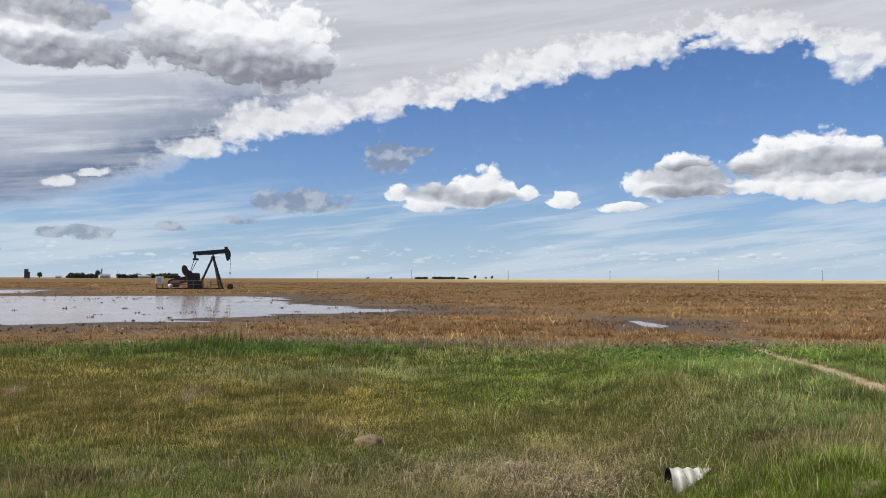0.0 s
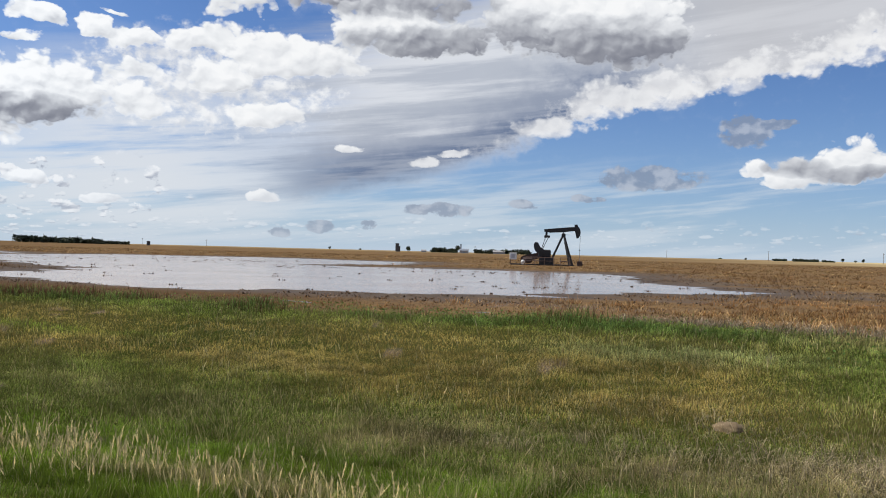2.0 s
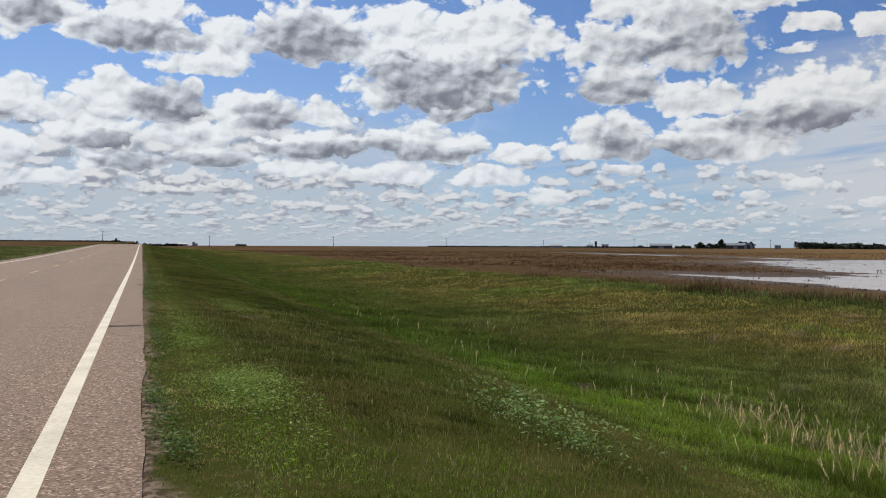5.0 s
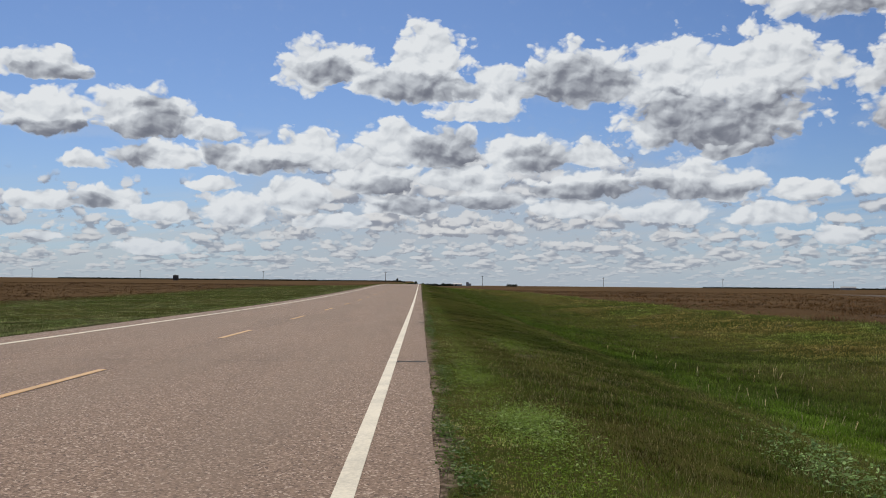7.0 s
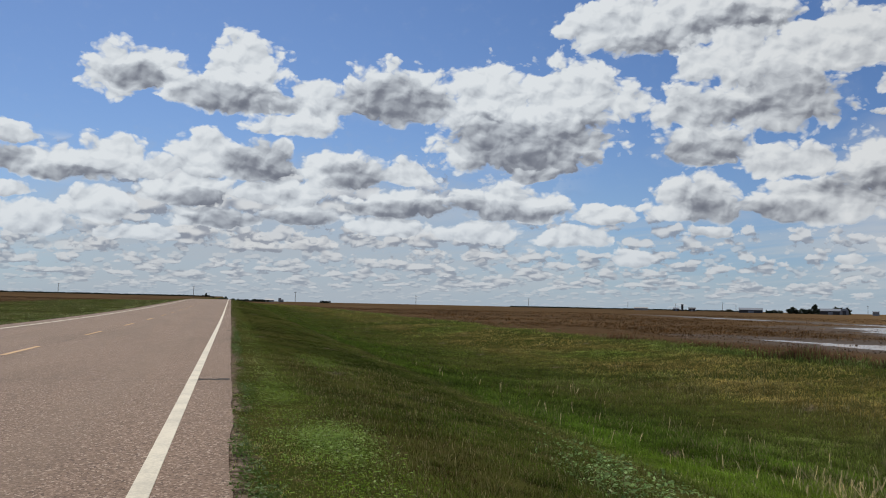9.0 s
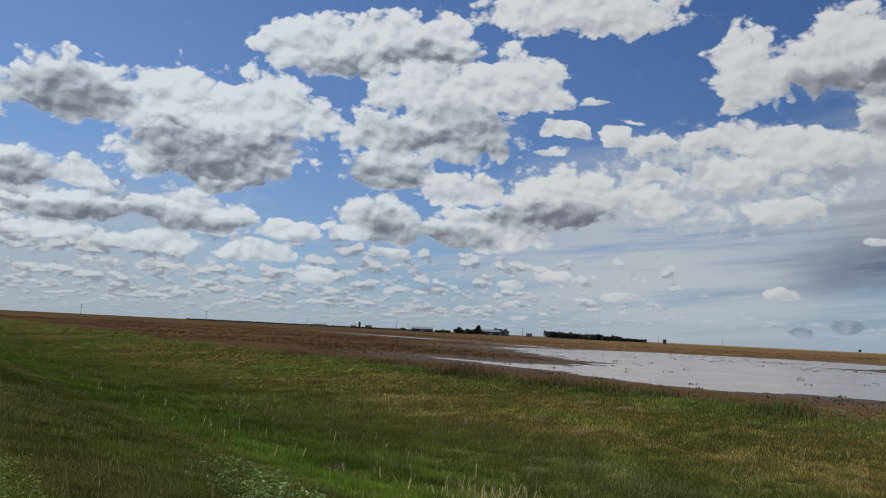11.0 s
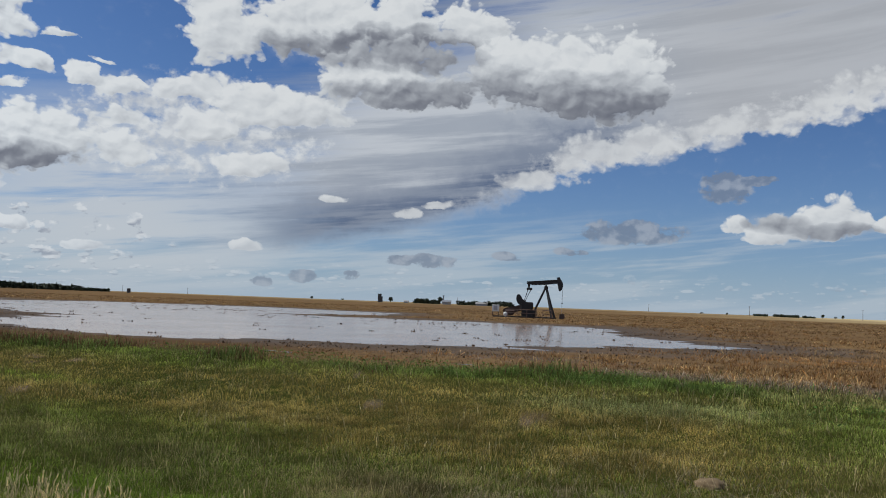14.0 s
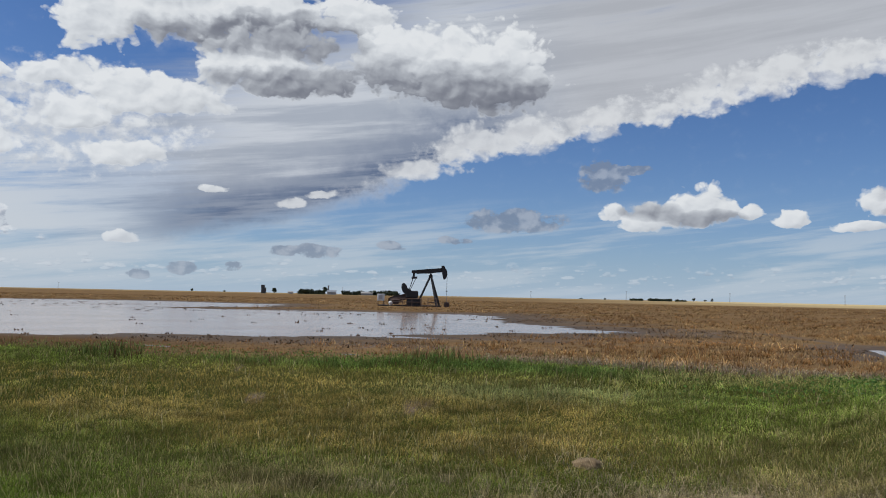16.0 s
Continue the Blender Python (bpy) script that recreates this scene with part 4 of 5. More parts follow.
for k, (a, d) in enumerate(spots):
    px, py = far_at(a, d)
    m = pose(px, py, far_foot(px, py), 0, 0, a + (k * 37) % 25)
    if k:
        copy_thing(first_pole, m)
    else:
        first_pole.matrix_world = m

def build_leaf(T, b):
    T.put(b.inputs["Base Color"], T.mix(T.node("ShaderNodeNewGeometry").outputs["Random Per Island"], (0.012, 0.020, 0.009), (0.035, 0.05, 0.018)))
    b.inputs["Roughness"].default_value = 0.8


LEAF = material("far_leaf", build_leaf)
BARK = painted("bark", (0.06, 0.045, 0.035), 0.9)
RS = np.random.RandomState(5)


def crown_mesh(name, blobs, n, leaf):
    """Leaf clumps scattered through ragged blobs (x, y, z, rx, ry, rz)."""
    V, F = [], []
    for x, y, z, rx, ry, rz in blobs:
        d = RS.randn(n, 3)
        d /= np.linalg.norm(d, axis=1)[:, None]
        c = np.array([x, y, z]) + d * RS.uniform(0.35, 1.08, (n, 1)) ** 0.6 * np.array([rx, ry, rz])
        a, e = RS.randn(n, 3), RS.randn(n, 3)
        s = leaf * RS.uniform(0.5, 1.3, (n, 1))
        k = len(V) and sum(len(v) for v in V)
        V.append(np.stack([c - a * s, c + a * s, c + e * s, c - e * s + a * s * 0.3], 1).reshape(-1, 3))
        base = k + np.arange(n)[:, None] * 4
        F += [base + np.array([0, 2, 1]), base + np.array([0, 1, 3])]
    me = mesh_of(name, np.concatenate(V), np.concatenate(F))
    me.materials.append(LEAF)
    return me


def far_tree(az, d, h, wide, label="dark rounded shade tree far across the field"):
    x, y = far_at(az, d)
    e = thing("tree", x, y, far_foot(x, y), az)
    tagged(e, label, "tree", "single far trees")
    bm = bmesh.new()
    rod(bm, (0, 0, -0.2), (0, 0, h * 0.5), h * 0.035, h * 0.02, 7)
    for s in (-1, 1):
        rod(bm, (0, 0, h * 0.3), (s * wide * 0.25, 0.1 * h * s, h * 0.65), h * 0.015, h * 0.008, 5)
    part("trunk", bm, BARK, e)
    blobs = [(0, 0, h * 0.6, wide * 0.45, wide * 0.45, h * 0.38)] + [(RS.uniform(-0.3, 0.3) * wide, RS.uniform(-0.3, 0.3) * wide, h * RS.uniform(0.4, 0.85), wide * 0.25, wide * 0.25, h * 0.16) for _ in range(4)]
    o = new("crown", crown_mesh("crown", blobs, 90, h * 0.06))
    o.parent = e


def windbreak(az0, az1, d, h, seed, ragged=0.35, label="dark row of far shelter trees on the horizon"):
    blobs = []
    n = max(3, int(radians(abs(az1 - az0)) * d / (h * 0.36)))
    rs = np.random.RandomState(seed)
    for k in range(n):
        x, y = far_at(az0 + (az1 - az0) * (k + rs.uniform(-0.3, 0.3)) / max(n - 1, 1), d * (1 + rs.uniform(-0.01, 0.01)))
        t = h * (1 - ragged * rs.rand())
        blobs.append((x, y, far_foot(x, y) + t * 0.5, h * 0.42, h * 0.42, t * 0.52))
    o = new("shelter_trees", crown_mesh("shelter_trees", blobs, 60, h * 0.13))
    tagged(o, label, "trees", kind="stuff")


windbreak(49.5, 48.0, 1150, 8.5, 1, 0.2)
windbreak(47.9, 44.7, 1200, 8.0, 2, 0.55)
windbreak(45.1, 43.3, 1180, 4.0, 3, 0.1)
windbreak(24.45, 22.9, 1250, 7.5, 4, 0.6)
windbreak(21.6, 20.3, 1250, 7.0, 5, 0.6)
windbreak(20.0, 18.2, 1250, 7.5, 6, 0.55)
windbreak(3.3, 2.6, 1400, 4.0, 7, 0.4)
windbreak(2.2, 0.85, 1350, 4.2, 8, 0.3)
windbreak(0.55, -0.05, 1380, 3.4, 9, 0.4)
windbreak(55.3, 53.4, 1120, 7.0, 10, 0.5)
windbreak(56.5, 55.7, 1120, 4.0, 11, 0.5)
windbreak(52.7, 52.0, 1080, 8.5, 12, 0.3)
windbreak(72.2, 57.0, 1900, 3.0, 13, 0.5, "thin dark hedge line along the horizon")
windbreak(112.0, 91.0, 1700, 2.8, 14, 0.5, "thin dark tree line beyond the far field")
windbreak(90.7, 88.0, 1500, 4.2, 15, 0.6)
windbreak(88.6, 87.7, 1500, 4.0, 16, 0.5)
windbreak(84.4, 83.8, 1500, 4.0, 17, 0.3)
for a, d, h, w in ((26.0, 1150, 7.5, 6.0), (55.1, 1100, 8.0, 5.0), (53.87, 1100, 11.0, 5.0), (22.85, 1230, 10.0, 7.0), (31.05, 1500, 5.0, 5.0), (29.1, 1500, 3.5, 5.5), (-0.5, 1350, 6.0, 5.0), (-1.2, 1350, 3.5, 4.0), (-1.6, 1350, 5.5, 3.5), (4.9, 1450, 3.5, 4.0), (6.4, 1450, 3.0, 6.0), (58.7, 1100, 4.0, 7.0), (91.5, 1450, 6.0, 3.5), (90.3, 1480, 7.0, 4.0)):
    far_tree(a, d, h, w)


def gable_barn(az, d, wide, deep, h, rise, wall, roof, label):
    x, y = far_at(az, d)
    e = thing("barn", x, y, far_foot(x, y) - 0.1, az)
    tagged(e, label, "barn")
    bm = bmesh.new()
    curved_plate(bm, [(-wide / 2, 0), (wide / 2, 0), (wide / 2, h), (-wide / 2, h)], -deep / 2, deep / 2)
    part("wall", bm, wall, e)
    bm = bmesh.new()
    a = [bm.verts.new((sx * (wide / 2 + 0.4), sy, z)) for sx in (-1, 1) for sy, z in ((-deep / 2 - 0.5, h - 0.15), (0, h + rise), (deep / 2 + 0.5, h - 0.15))]
    for q in ((0, 1, 4, 3), (1, 2, 5, 4), (0, 2, 1), (3, 4, 5), (0, 3, 5, 2)):
        bm.faces.new([a[i] for i in q])
    bmesh.ops.recalc_face_normals(bm, faces=bm.faces)
    part("roof", bm, roof, e)
    bm = bmesh.new()
    box(bm, -wide * 0.12, -deep / 2 - 0.06, 0, wide * 0.12, -deep / 2 - 0.003, h * 0.75)
    part("door", bm, METAL_ROOF, e)


def round_barn(az, d, wide, deep, h, label):
    x, y = far_at(az, d)
    e = thing("quonset_barn", x, y, far_foot(x, y) - 0.1, az)
    tagged(e, label, "barn")
    bm = bmesh.new()
    arc = [(-wide / 2, 0)] + [(-wide / 2 * math.cos(t), h * (0.3 + 0.7 * math.sin(t))) for t in np.linspace(0.0, math.pi, 17)] + [(wide / 2, 0)]
    curved_plate(bm, arc, -deep / 2, deep / 2)
    part("arched_roof", bm, METAL_ROOF, e)
    bm = bmesh.new()
    box(bm, -wide * 0.2, -deep / 2 - 0.08, 0, wide * 0.2, -deep / 2 - 0.01, h * 0.65)
    part("door", bm, DARK_WALL, e)


def tower(name, az, d, wide, h, wall, label, annex=0.0):
    x, y = far_at(az, d)
    e = thing(name, x, y, far_foot(x, y) - 0.1, az)
    tagged(e, label, name.replace("_", " "))
    bm = bmesh.new()
    box(bm, -wide / 2, -wide / 2, 0, wide / 2, wide / 2, h, 0.15)
    part("body", bm, wall, e)
    bm = bmesh.new()
    box(bm, -wide / 2 - 0.2, -wide / 2 - 0.2, h + 0.003, wide / 2 + 0.2, wide / 2 + 0.2, h + 0.4, 0.05)
    part("roof", bm, METAL_ROOF if annex == 0 else wall, e)
    if annex:
        bm = bmesh.new()
        box(bm, wide / 2, -wide / 3, 0, wide / 2 + annex, wide / 3, h * 0.72, 0.1)
        part("annex", bm, wall, e)


def tank(az, d, r, h, label):
    x, y = far_at(az, d)
    e = thing("storage_tank", x, y, far_foot(x, y) - 0.1, az)
    tagged(e, label, "storage tank", "storage tanks in the fields")
    bm = bmesh.new()
    rod(bm, (0, 0, 0), (0, 0, h), r, n=20)
    part("shell", bm, DARK_WALL, e)
    bm = bmesh.new()
    rod(bm, (0, 0, h), (0, 0, h + r * 0.2), r * 1.02, r * 0.2, 20)
    part("lid", bm, DARK_WALL, e)


gable_barn(57.45, 1050, 25, 14, 3.6, 2.2, DARK_WALL, METAL_ROOF, "long dark metal machine shed on the horizon")
gable_barn(53.0, 1040, 20, 12, 4.2, 2.4, DARK_WALL, METAL_ROOF, "dark farm barn with a grey metal roof among trees")
round_barn(52.25, 1030, 9, 12, 7.0, "dark arched metal barn beside the farm trees")
gable_barn(50.58, 1050, 6.6, 6, 4.2, 0.6, METAL_ROOF, METAL_ROOF, "small grey square shed alone on the horizon")
gable_barn(64.0, 1300, 19, 12, 3.2, 1.6, LIGHT_WALL, LIGHT_WALL, "long pale building far across the fields")
gable_barn(61.85, 1250, 8, 8, 3.5, 1.5, DARK_WALL, METAL_ROOF, "dark low shed with a tower beside it")
tower("grain_tower", 61.48, 1250, 3.0, 9.0, DARK_WALL, "narrow dark tower beside a far shed")
gable_barn(60.9, 1250, 9, 8, 3.6, 1.8, DARK_WALL, DARK_WALL, "pair of dark sheds far off")
tank(42.14, 1000, 1.9, 4.6, "dark cylindrical tank standing alone in the field")
tank(105.31, 900, 2.6, 5.2, "black cylindrical tank on the far side of the road")
tower("grain_elevator", 26.72, 1150, 4.6, 10.5, DARK_WALL, "tall dark grain elevator with a lower annex", 1.6)
tower("grain_tower", 22.61, 1200, 1.8, 12.0, METAL_ROOF, "slim grey grain tower above farm trees")
gable_barn(22.4, 1190, 12, 9, 3.8, 2.2, LIGHT_WALL, METAL_ROOF, "pale farm building beside dark trees")
gable_barn(25.0, 1400, 8, 7, 2.4, 1.6, LIGHT_WALL, LIGHT_WALL, "tiny pale farmhouse on the horizon")
gable_barn(20.15, 1240, 16, 9, 3.0, 2.2, METAL_ROOF, LIGHT_WALL, "farm shed with a pale roof between trees")
tower("grain_elevator", 86.97, 1500, 4.5, 6.5, LIGHT_WALL, "pale grain elevator at the end of the road", 4.0)
gable_barn(87.6, 1500, 14, 10, 3.5, 2.0, LIGHT_WALL, METAL_ROOF, "low pale building at the end of the road")


# ---- plants ----
RNG = np.random.RandomState(11)


def ring_points(d0, d1, per_m2, az0=-31.0, az1=119.0):
    n = int(radians(az1 - az0) * (d1 * d1 - d0 * d0) / 2 * per_m2)
    d = np.sqrt(RNG.uniform(d0 * d0, d1 * d1, n))
    a = np.radians(RNG.uniform(az0, az1, n))
    return -np.sin(a) * d, np.cos(a) * d


def strands(x, y, h, w, lean, rgb, two, tuft=False):
    """Blades of grass as arrays: vertices, triangles, tints. two: bent blades of two pieces."""
    n = len(x)
    z = land(x, y) - 0.01
    f, g = RNG.uniform(0, 2 * math.pi, n), RNG.uniform(0, 2 * math.pi, n)
    if tuft:
        g = 7.0 * fbm(x * 2.1 + 5, y * 2.1, 2) + 2.4 * RNG.randn(n)
    base = np.column_stack([x, y, z])
    side = np.column_stack([np.cos(f) * w, np.sin(f) * w, np.zeros(n)]) * 0.5
    off = np.column_stack([np.cos(g) * lean * h, np.sin(g) * lean * h, np.zeros(n)])
    tip = base + off + np.column_stack([np.zeros(n), np.zeros(n), h * np.sqrt(np.clip(1 - 0.6 * lean**2, 0.05, 1))])
    k = np.arange(n)[:, None]
    # tints run from dark foot to bright tip: shaded gaps and sunlit tips painted in
    if not two:
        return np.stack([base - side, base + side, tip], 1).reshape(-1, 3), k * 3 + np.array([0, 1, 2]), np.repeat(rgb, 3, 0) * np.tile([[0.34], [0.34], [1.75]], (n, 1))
    mid = base + off * 0.3 + np.column_stack([np.zeros(n), np.zeros(n), h * 0.6])
    V = np.stack([base - side, base + side, mid - side * 0.8, mid + side * 0.8, tip], 1).reshape(-1, 3)
    F = np.concatenate([k * 5 + np.array(t) for t in ((0, 1, 3), (0, 3, 2), (2, 3, 4))])
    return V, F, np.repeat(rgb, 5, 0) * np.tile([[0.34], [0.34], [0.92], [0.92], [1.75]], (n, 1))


def stuff(name, lots, label, category):
    V, F, C, k = [], [], [], 0
    for v, f, c in lots:
        V.append(v), F.append(f + k), C.append(c)
        k += len(v)
    me = mesh_of(name, np.concatenate(V), np.concatenate(F))
    tints(me, np.concatenate(C))
    me.materials.append(PLANT)
    return tagged(new(name, me), label, category, kind="stuff")


def spot(x, y, cx, cy, rx, ry):
    return np.exp(-(((x - cx) / rx) ** 2 + ((y - cy) / ry) ** 2))


GREEN, LUSH, GOLD, RUST = (0.18, 0.238, 0.04), (0.12, 0.21, 0.018), (0.32, 0.23, 0.068), (0.085, 0.062, 0.016)
STRAW, DEEP, SAGE, WEED = (0.38, 0.305, 0.14), (0.125, 0.19, 0.045), (0.24, 0.29, 0.12), (0.19, 0.28, 0.036)


def sward(x, y):
    """Tint and height of the verge's grass, by where it grows."""
    n = len(x)
    rgb, h = np.tile(np.array(GREEN), (n, 1)), np.full(n, 0.13)
    n1, n2 = fbm(x * 0.14 + 3, y * 0.25, 3), fbm(x * 0.6 + 40, y * 0.6 + 8, 3)
    mean = rgb.copy()

    def sow(weight, tint, height):
        w = np.broadcast_to(np.clip(weight, 0, 1), (n,))
        on = RNG.rand(n) < w
        rgb[on] = np.array(tint)
        mean[:] = mean * (1 - w)[:, None] + np.array(tint) * w[:, None]
        h[on] = height

    sow(ease(y, 10.5, 13.0) * ease(-y, -20.5, -17.5) * np.clip(0.62 + 2.0 * n1, 0, 0.95) * ease(-x, -1.0, 2.0), GOLD, 0.14)
    sow(ease(y, 4.3, 5.0) * ease(-y, -9.5, -7.5) * (0.75 + 0.8 * n1) * (1 - 0.6 * ease(x, -1.0, 2.0)), LUSH, 0.16)
    sow(ease(y, 4.3, 5.0) * ease(-y, -9.0, -7.5) * ease(x, -12, -8) * 0.7, (0.16, 0.23, 0.024), 0.15)
    sow(ease(x, 2.0, 4.5) * ease(y, 8, 10) * 0.8, (0.105, 0.18, 0.034), 0.22)
    sow(ease(y, 1.0, 1.6) * ease(-y, -4.2, -3.6) * 0.8, (0.095, 0.15, 0.017), 0.12)
    sow(ease(y, 0.8, 1.3) * ease(-y, -2.9, -1.9) * ease(-x, 4.5, 7.0) * np.clip(0.6 + 0.8 * n2, 0, 0.8), RUST, 0.085)
    sow((0.05 + 0.08 * ease(n2, 0.0, 0.3)) * (1 - 0.7 * ease(-y, -4.5, -3.0)), (0.50, 0.43, 0.22), 0.11)
    sow(spot(x, y, 0.6, 10.4, 3.8, 2.0) * np.clip(0.26 + 1.6 * n2, 0, 0.6), STRAW, 0.19)
    sow(ease(-np.abs(y - 9.7 - 1.2 * n1), -1.7, -0.5) * ease(x, -13, -5) * np.clip(0.16 + 1.5 * n2, 0, 0.5), (0.31, 0.25, 0.115), 0.14)
    sow(spot(x, y, -4.6, 9.9, 2.0, 1.0) * 0.35, STRAW, 0.19)
    sow(spot(x, y, -11.0, 11.0, 3.0, 0.8) * 0.3, STRAW, 0.19)
    sow(spot(x, y, 2.2, 12.6, 2.2, 2.2) * 0.45, STRAW, 0.22)
    sow(ease(x, 3.0, 5.0) * 0.10, STRAW, 0.26)
    sow(spot(x, y, 2.3, 13.6, 2.0, 1.2) * 0.4, (0.22, 0.165, 0.06), 0.24)
    sow(ease(y, 19.0, 20.3) * ease(-x, -0.5, 2.0) * ease(x, -45, -30) * np.clip(0.25 + 2.4 * n1 + 2.0 * n2, 0, 0.9), DEEP, 0.27)
    sow(ease(y, 18.0, 20.5) * ease(x, -2.5, 0.5) * 0.5, STRAW, 0.30)
    sow(ease(y, 17.0, 19.0) * ease(x, 2.0, 4.0) * 0.6, WEED, 0.22)
    sow(ease(-y, -1.0, -0.6) * 0.5, SAGE, 0.09)
    sow(ease(-y, -0.7, -0.4) * np.clip(0.45 + 1.2 * n2, 0, 0.8), (0.34, 0.32, 0.15), 0.07)
    sow(spot(x, y, -6.8, 3.0, 0.6, 0.3) * 0.4, SAGE, 0.12)
    for cx, cy, rx, ry in ((-7.4, 0.8, 1.3, 0.4), (-9.5, 0.65, 2.5, 0.25), (-18.1, 1.9, 2.4, 0.5), (-5.6, 0.9, 0.8, 0.35), (-17.0, 15.8, 4.0, 0.8)):
        sow(spot(x, y, cx, cy, rx, ry) * np.clip(0.5 + 1.8 * n2, 0.1, 0.9), WEED, 0.12)
    sow(spot(x, y, -3.0, 17.5, 2.6, 1.0) * 0.7, SAGE, 0.2)
    worn = np.exp(-(((y - 3.75 + 0.03 * np.maximum(x, -30) - 0.2 * soft_noise(x * 0.2, x * 0)) / 0.2) ** 2))
    sow(worn * 0.8, (0.28, 0.25, 0.09), 0.09)
    line = np.exp(-(((y - 6.5 - 0.22 * np.maximum(-x - 6.5, 0)) / 0.35) ** 2)) * ease(x, -11, -7.5) * ease(-x, 1.5, 3.5)
    sow(line * np.clip(0.3 + 1.0 * n2, 0, 0.6), (0.42, 0.36, 0.15), 0.22)
    for cx, cy in ((-7.2, 0.4), (-6.3, 0.6), (-5.2, 0.5), (-8.6, 0.45)):
        sow(spot(x, y, cx, cy, 0.45, 0.16) * 0.7, (0.42, 0.34, 0.15), 0.09)
    calm = 0.6 * ease(np.hypot(x, y), 8, 19)[:, None]
    rgb = rgb * (1 - calm) + mean * calm
    n3, n4 = soft_noise(x * 3.7, y * 3.7), fbm(x * 2.1 + 30, y * 2.1, 2)
    h = h * (0.6 + 0.4 * ease(y, 0.3, 1.6)) * (1 + 0.5 * n2) * (1 + 1.0 * n3) * RNG.uniform(0.4, 1.15, n)
    # western sward darkened here and below: a cloud's shade put into the tints
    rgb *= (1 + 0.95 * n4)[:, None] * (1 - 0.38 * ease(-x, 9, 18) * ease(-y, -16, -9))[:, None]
    h = np.where(y < -8, 0.2 * RNG.uniform(0.5, 1.3, n), h)
    rgb *= (1 + 0.55 * fbm(x * 0.9 + 11, y * 0.9, 2))[:, None]
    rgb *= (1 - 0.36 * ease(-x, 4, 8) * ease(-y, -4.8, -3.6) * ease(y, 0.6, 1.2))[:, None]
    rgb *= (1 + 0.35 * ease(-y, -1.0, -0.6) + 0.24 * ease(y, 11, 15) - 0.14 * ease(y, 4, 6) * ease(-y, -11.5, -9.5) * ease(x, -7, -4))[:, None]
    h = h * (1 - 0.42 * ease(-x, 1.5, 4) * ease(-y, -5.0, -4.0))
    return rgb * (1 + (RNG.rand(n, 1) - 0.5) * (1.5 - 0.4 * calm)), h


def grow_grass():
    lots = []
    for d0, d1, per, w, az0 in ((0.6, 2.4, 200, 0.006, 30), (2.4, 3, 3500, 0.0034, 48), (3, 4.5, 6000, 0.003, 48), (4.5, 7.2, 5200, 0.0034, 38), (7, 12, 4500, 0.0038, -31), (12, 18, 1750, 0.006, -31), (18, 28, 520, 0.011, -31), (28, 45, 200, 0.019, -31), (45, 80, 50, 0.034, -31), (80, 160, 14, 0.065, -31), (160, 420, 2.2, 0.14, -31)):
        x, y = ring_points(d0, d1, per, az0)
        edge = field_edge(x) + 0.4 * RNG.randn(len(x))
        keep = ((y > 0.115 + 0.1 * RNG.rand(len(x)) ** 2) & (y < edge)) | ((y < -8.0) & (y > -27 - RNG.rand(len(x)) * 6))
        thin = np.where((y > 0) & (y < 0.8), 0.8 + 0.2 * ease(y + 0.5 * soft_noise(x * 1.5, y * 2), 0.1, 0.5), 1.0)
        keep &= RNG.rand(len(x)) < thin
        keep &= along(x, y, TRACK) > 0.10 + 0.16 * RNG.rand(len(x))
        x, y = x[keep], y[keep]
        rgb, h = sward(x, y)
        lean = RNG.uniform(0.1, 0.85, len(x))
        # short dry blades, tinted pale to paint in sun glints, most where the sward is thin
        glint = RNG.rand(len(x)) < np.clip(0.03 + 0.14 * fbm(x * 1.7 + 60, y * 1.7, 3) + 0.07 * ease(-np.abs(y - 9.8), -2.2, -0.4) * ease(x, -14, -4), 0.012, 0.3) * ease(-d0, -19, -10) * (1 - 0.65 * ease(-y, -5, -3.5))
        rgb[glint] = np.array((0.56, 0.47, 0.24)) * RNG.uniform(0.35, 1.2, (glint.sum(), 1))
        h = np.where(glint, h * 0.7 + 0.015, h * 0.68)
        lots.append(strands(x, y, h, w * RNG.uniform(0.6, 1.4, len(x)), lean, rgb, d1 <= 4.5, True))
    # pale seed tips over the darker grass beside the road
    n = 4000
    x, y = -4.6 - 15 * RNG.rand(n) ** 1.3, 0.9 + 2.6 * RNG.rand(n)
    lots.append(strands(x, y, RNG.uniform(0.05, 0.10, n), np.full(n, 0.0034), RNG.uniform(0.1, 0.6, n), np.array((0.46, 0.37, 0.19)) * RNG.uniform(0.4, 1.3, (n, 1)), False))
    n = 15000
    x, y = RNG.uniform(-26, 9, n), RNG.uniform(7.0, 20, n)
    keep = RNG.rand(n) < 0.45 + 1.3 * fbm(x * 0.4 + 21, y * 0.4, 3)
    x, y = x[keep], y[keep]
    n = len(x)
    lots.append(strands(x, y, RNG.uniform(0.14, 0.25, n), np.full(n, 0.011), RNG.uniform(0.1, 0.7, n), np.array((0.42, 0.35, 0.17)) * RNG.uniform(0.3, 1.4, (n, 1)), False))
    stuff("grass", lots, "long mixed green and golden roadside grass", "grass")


grow_grass()


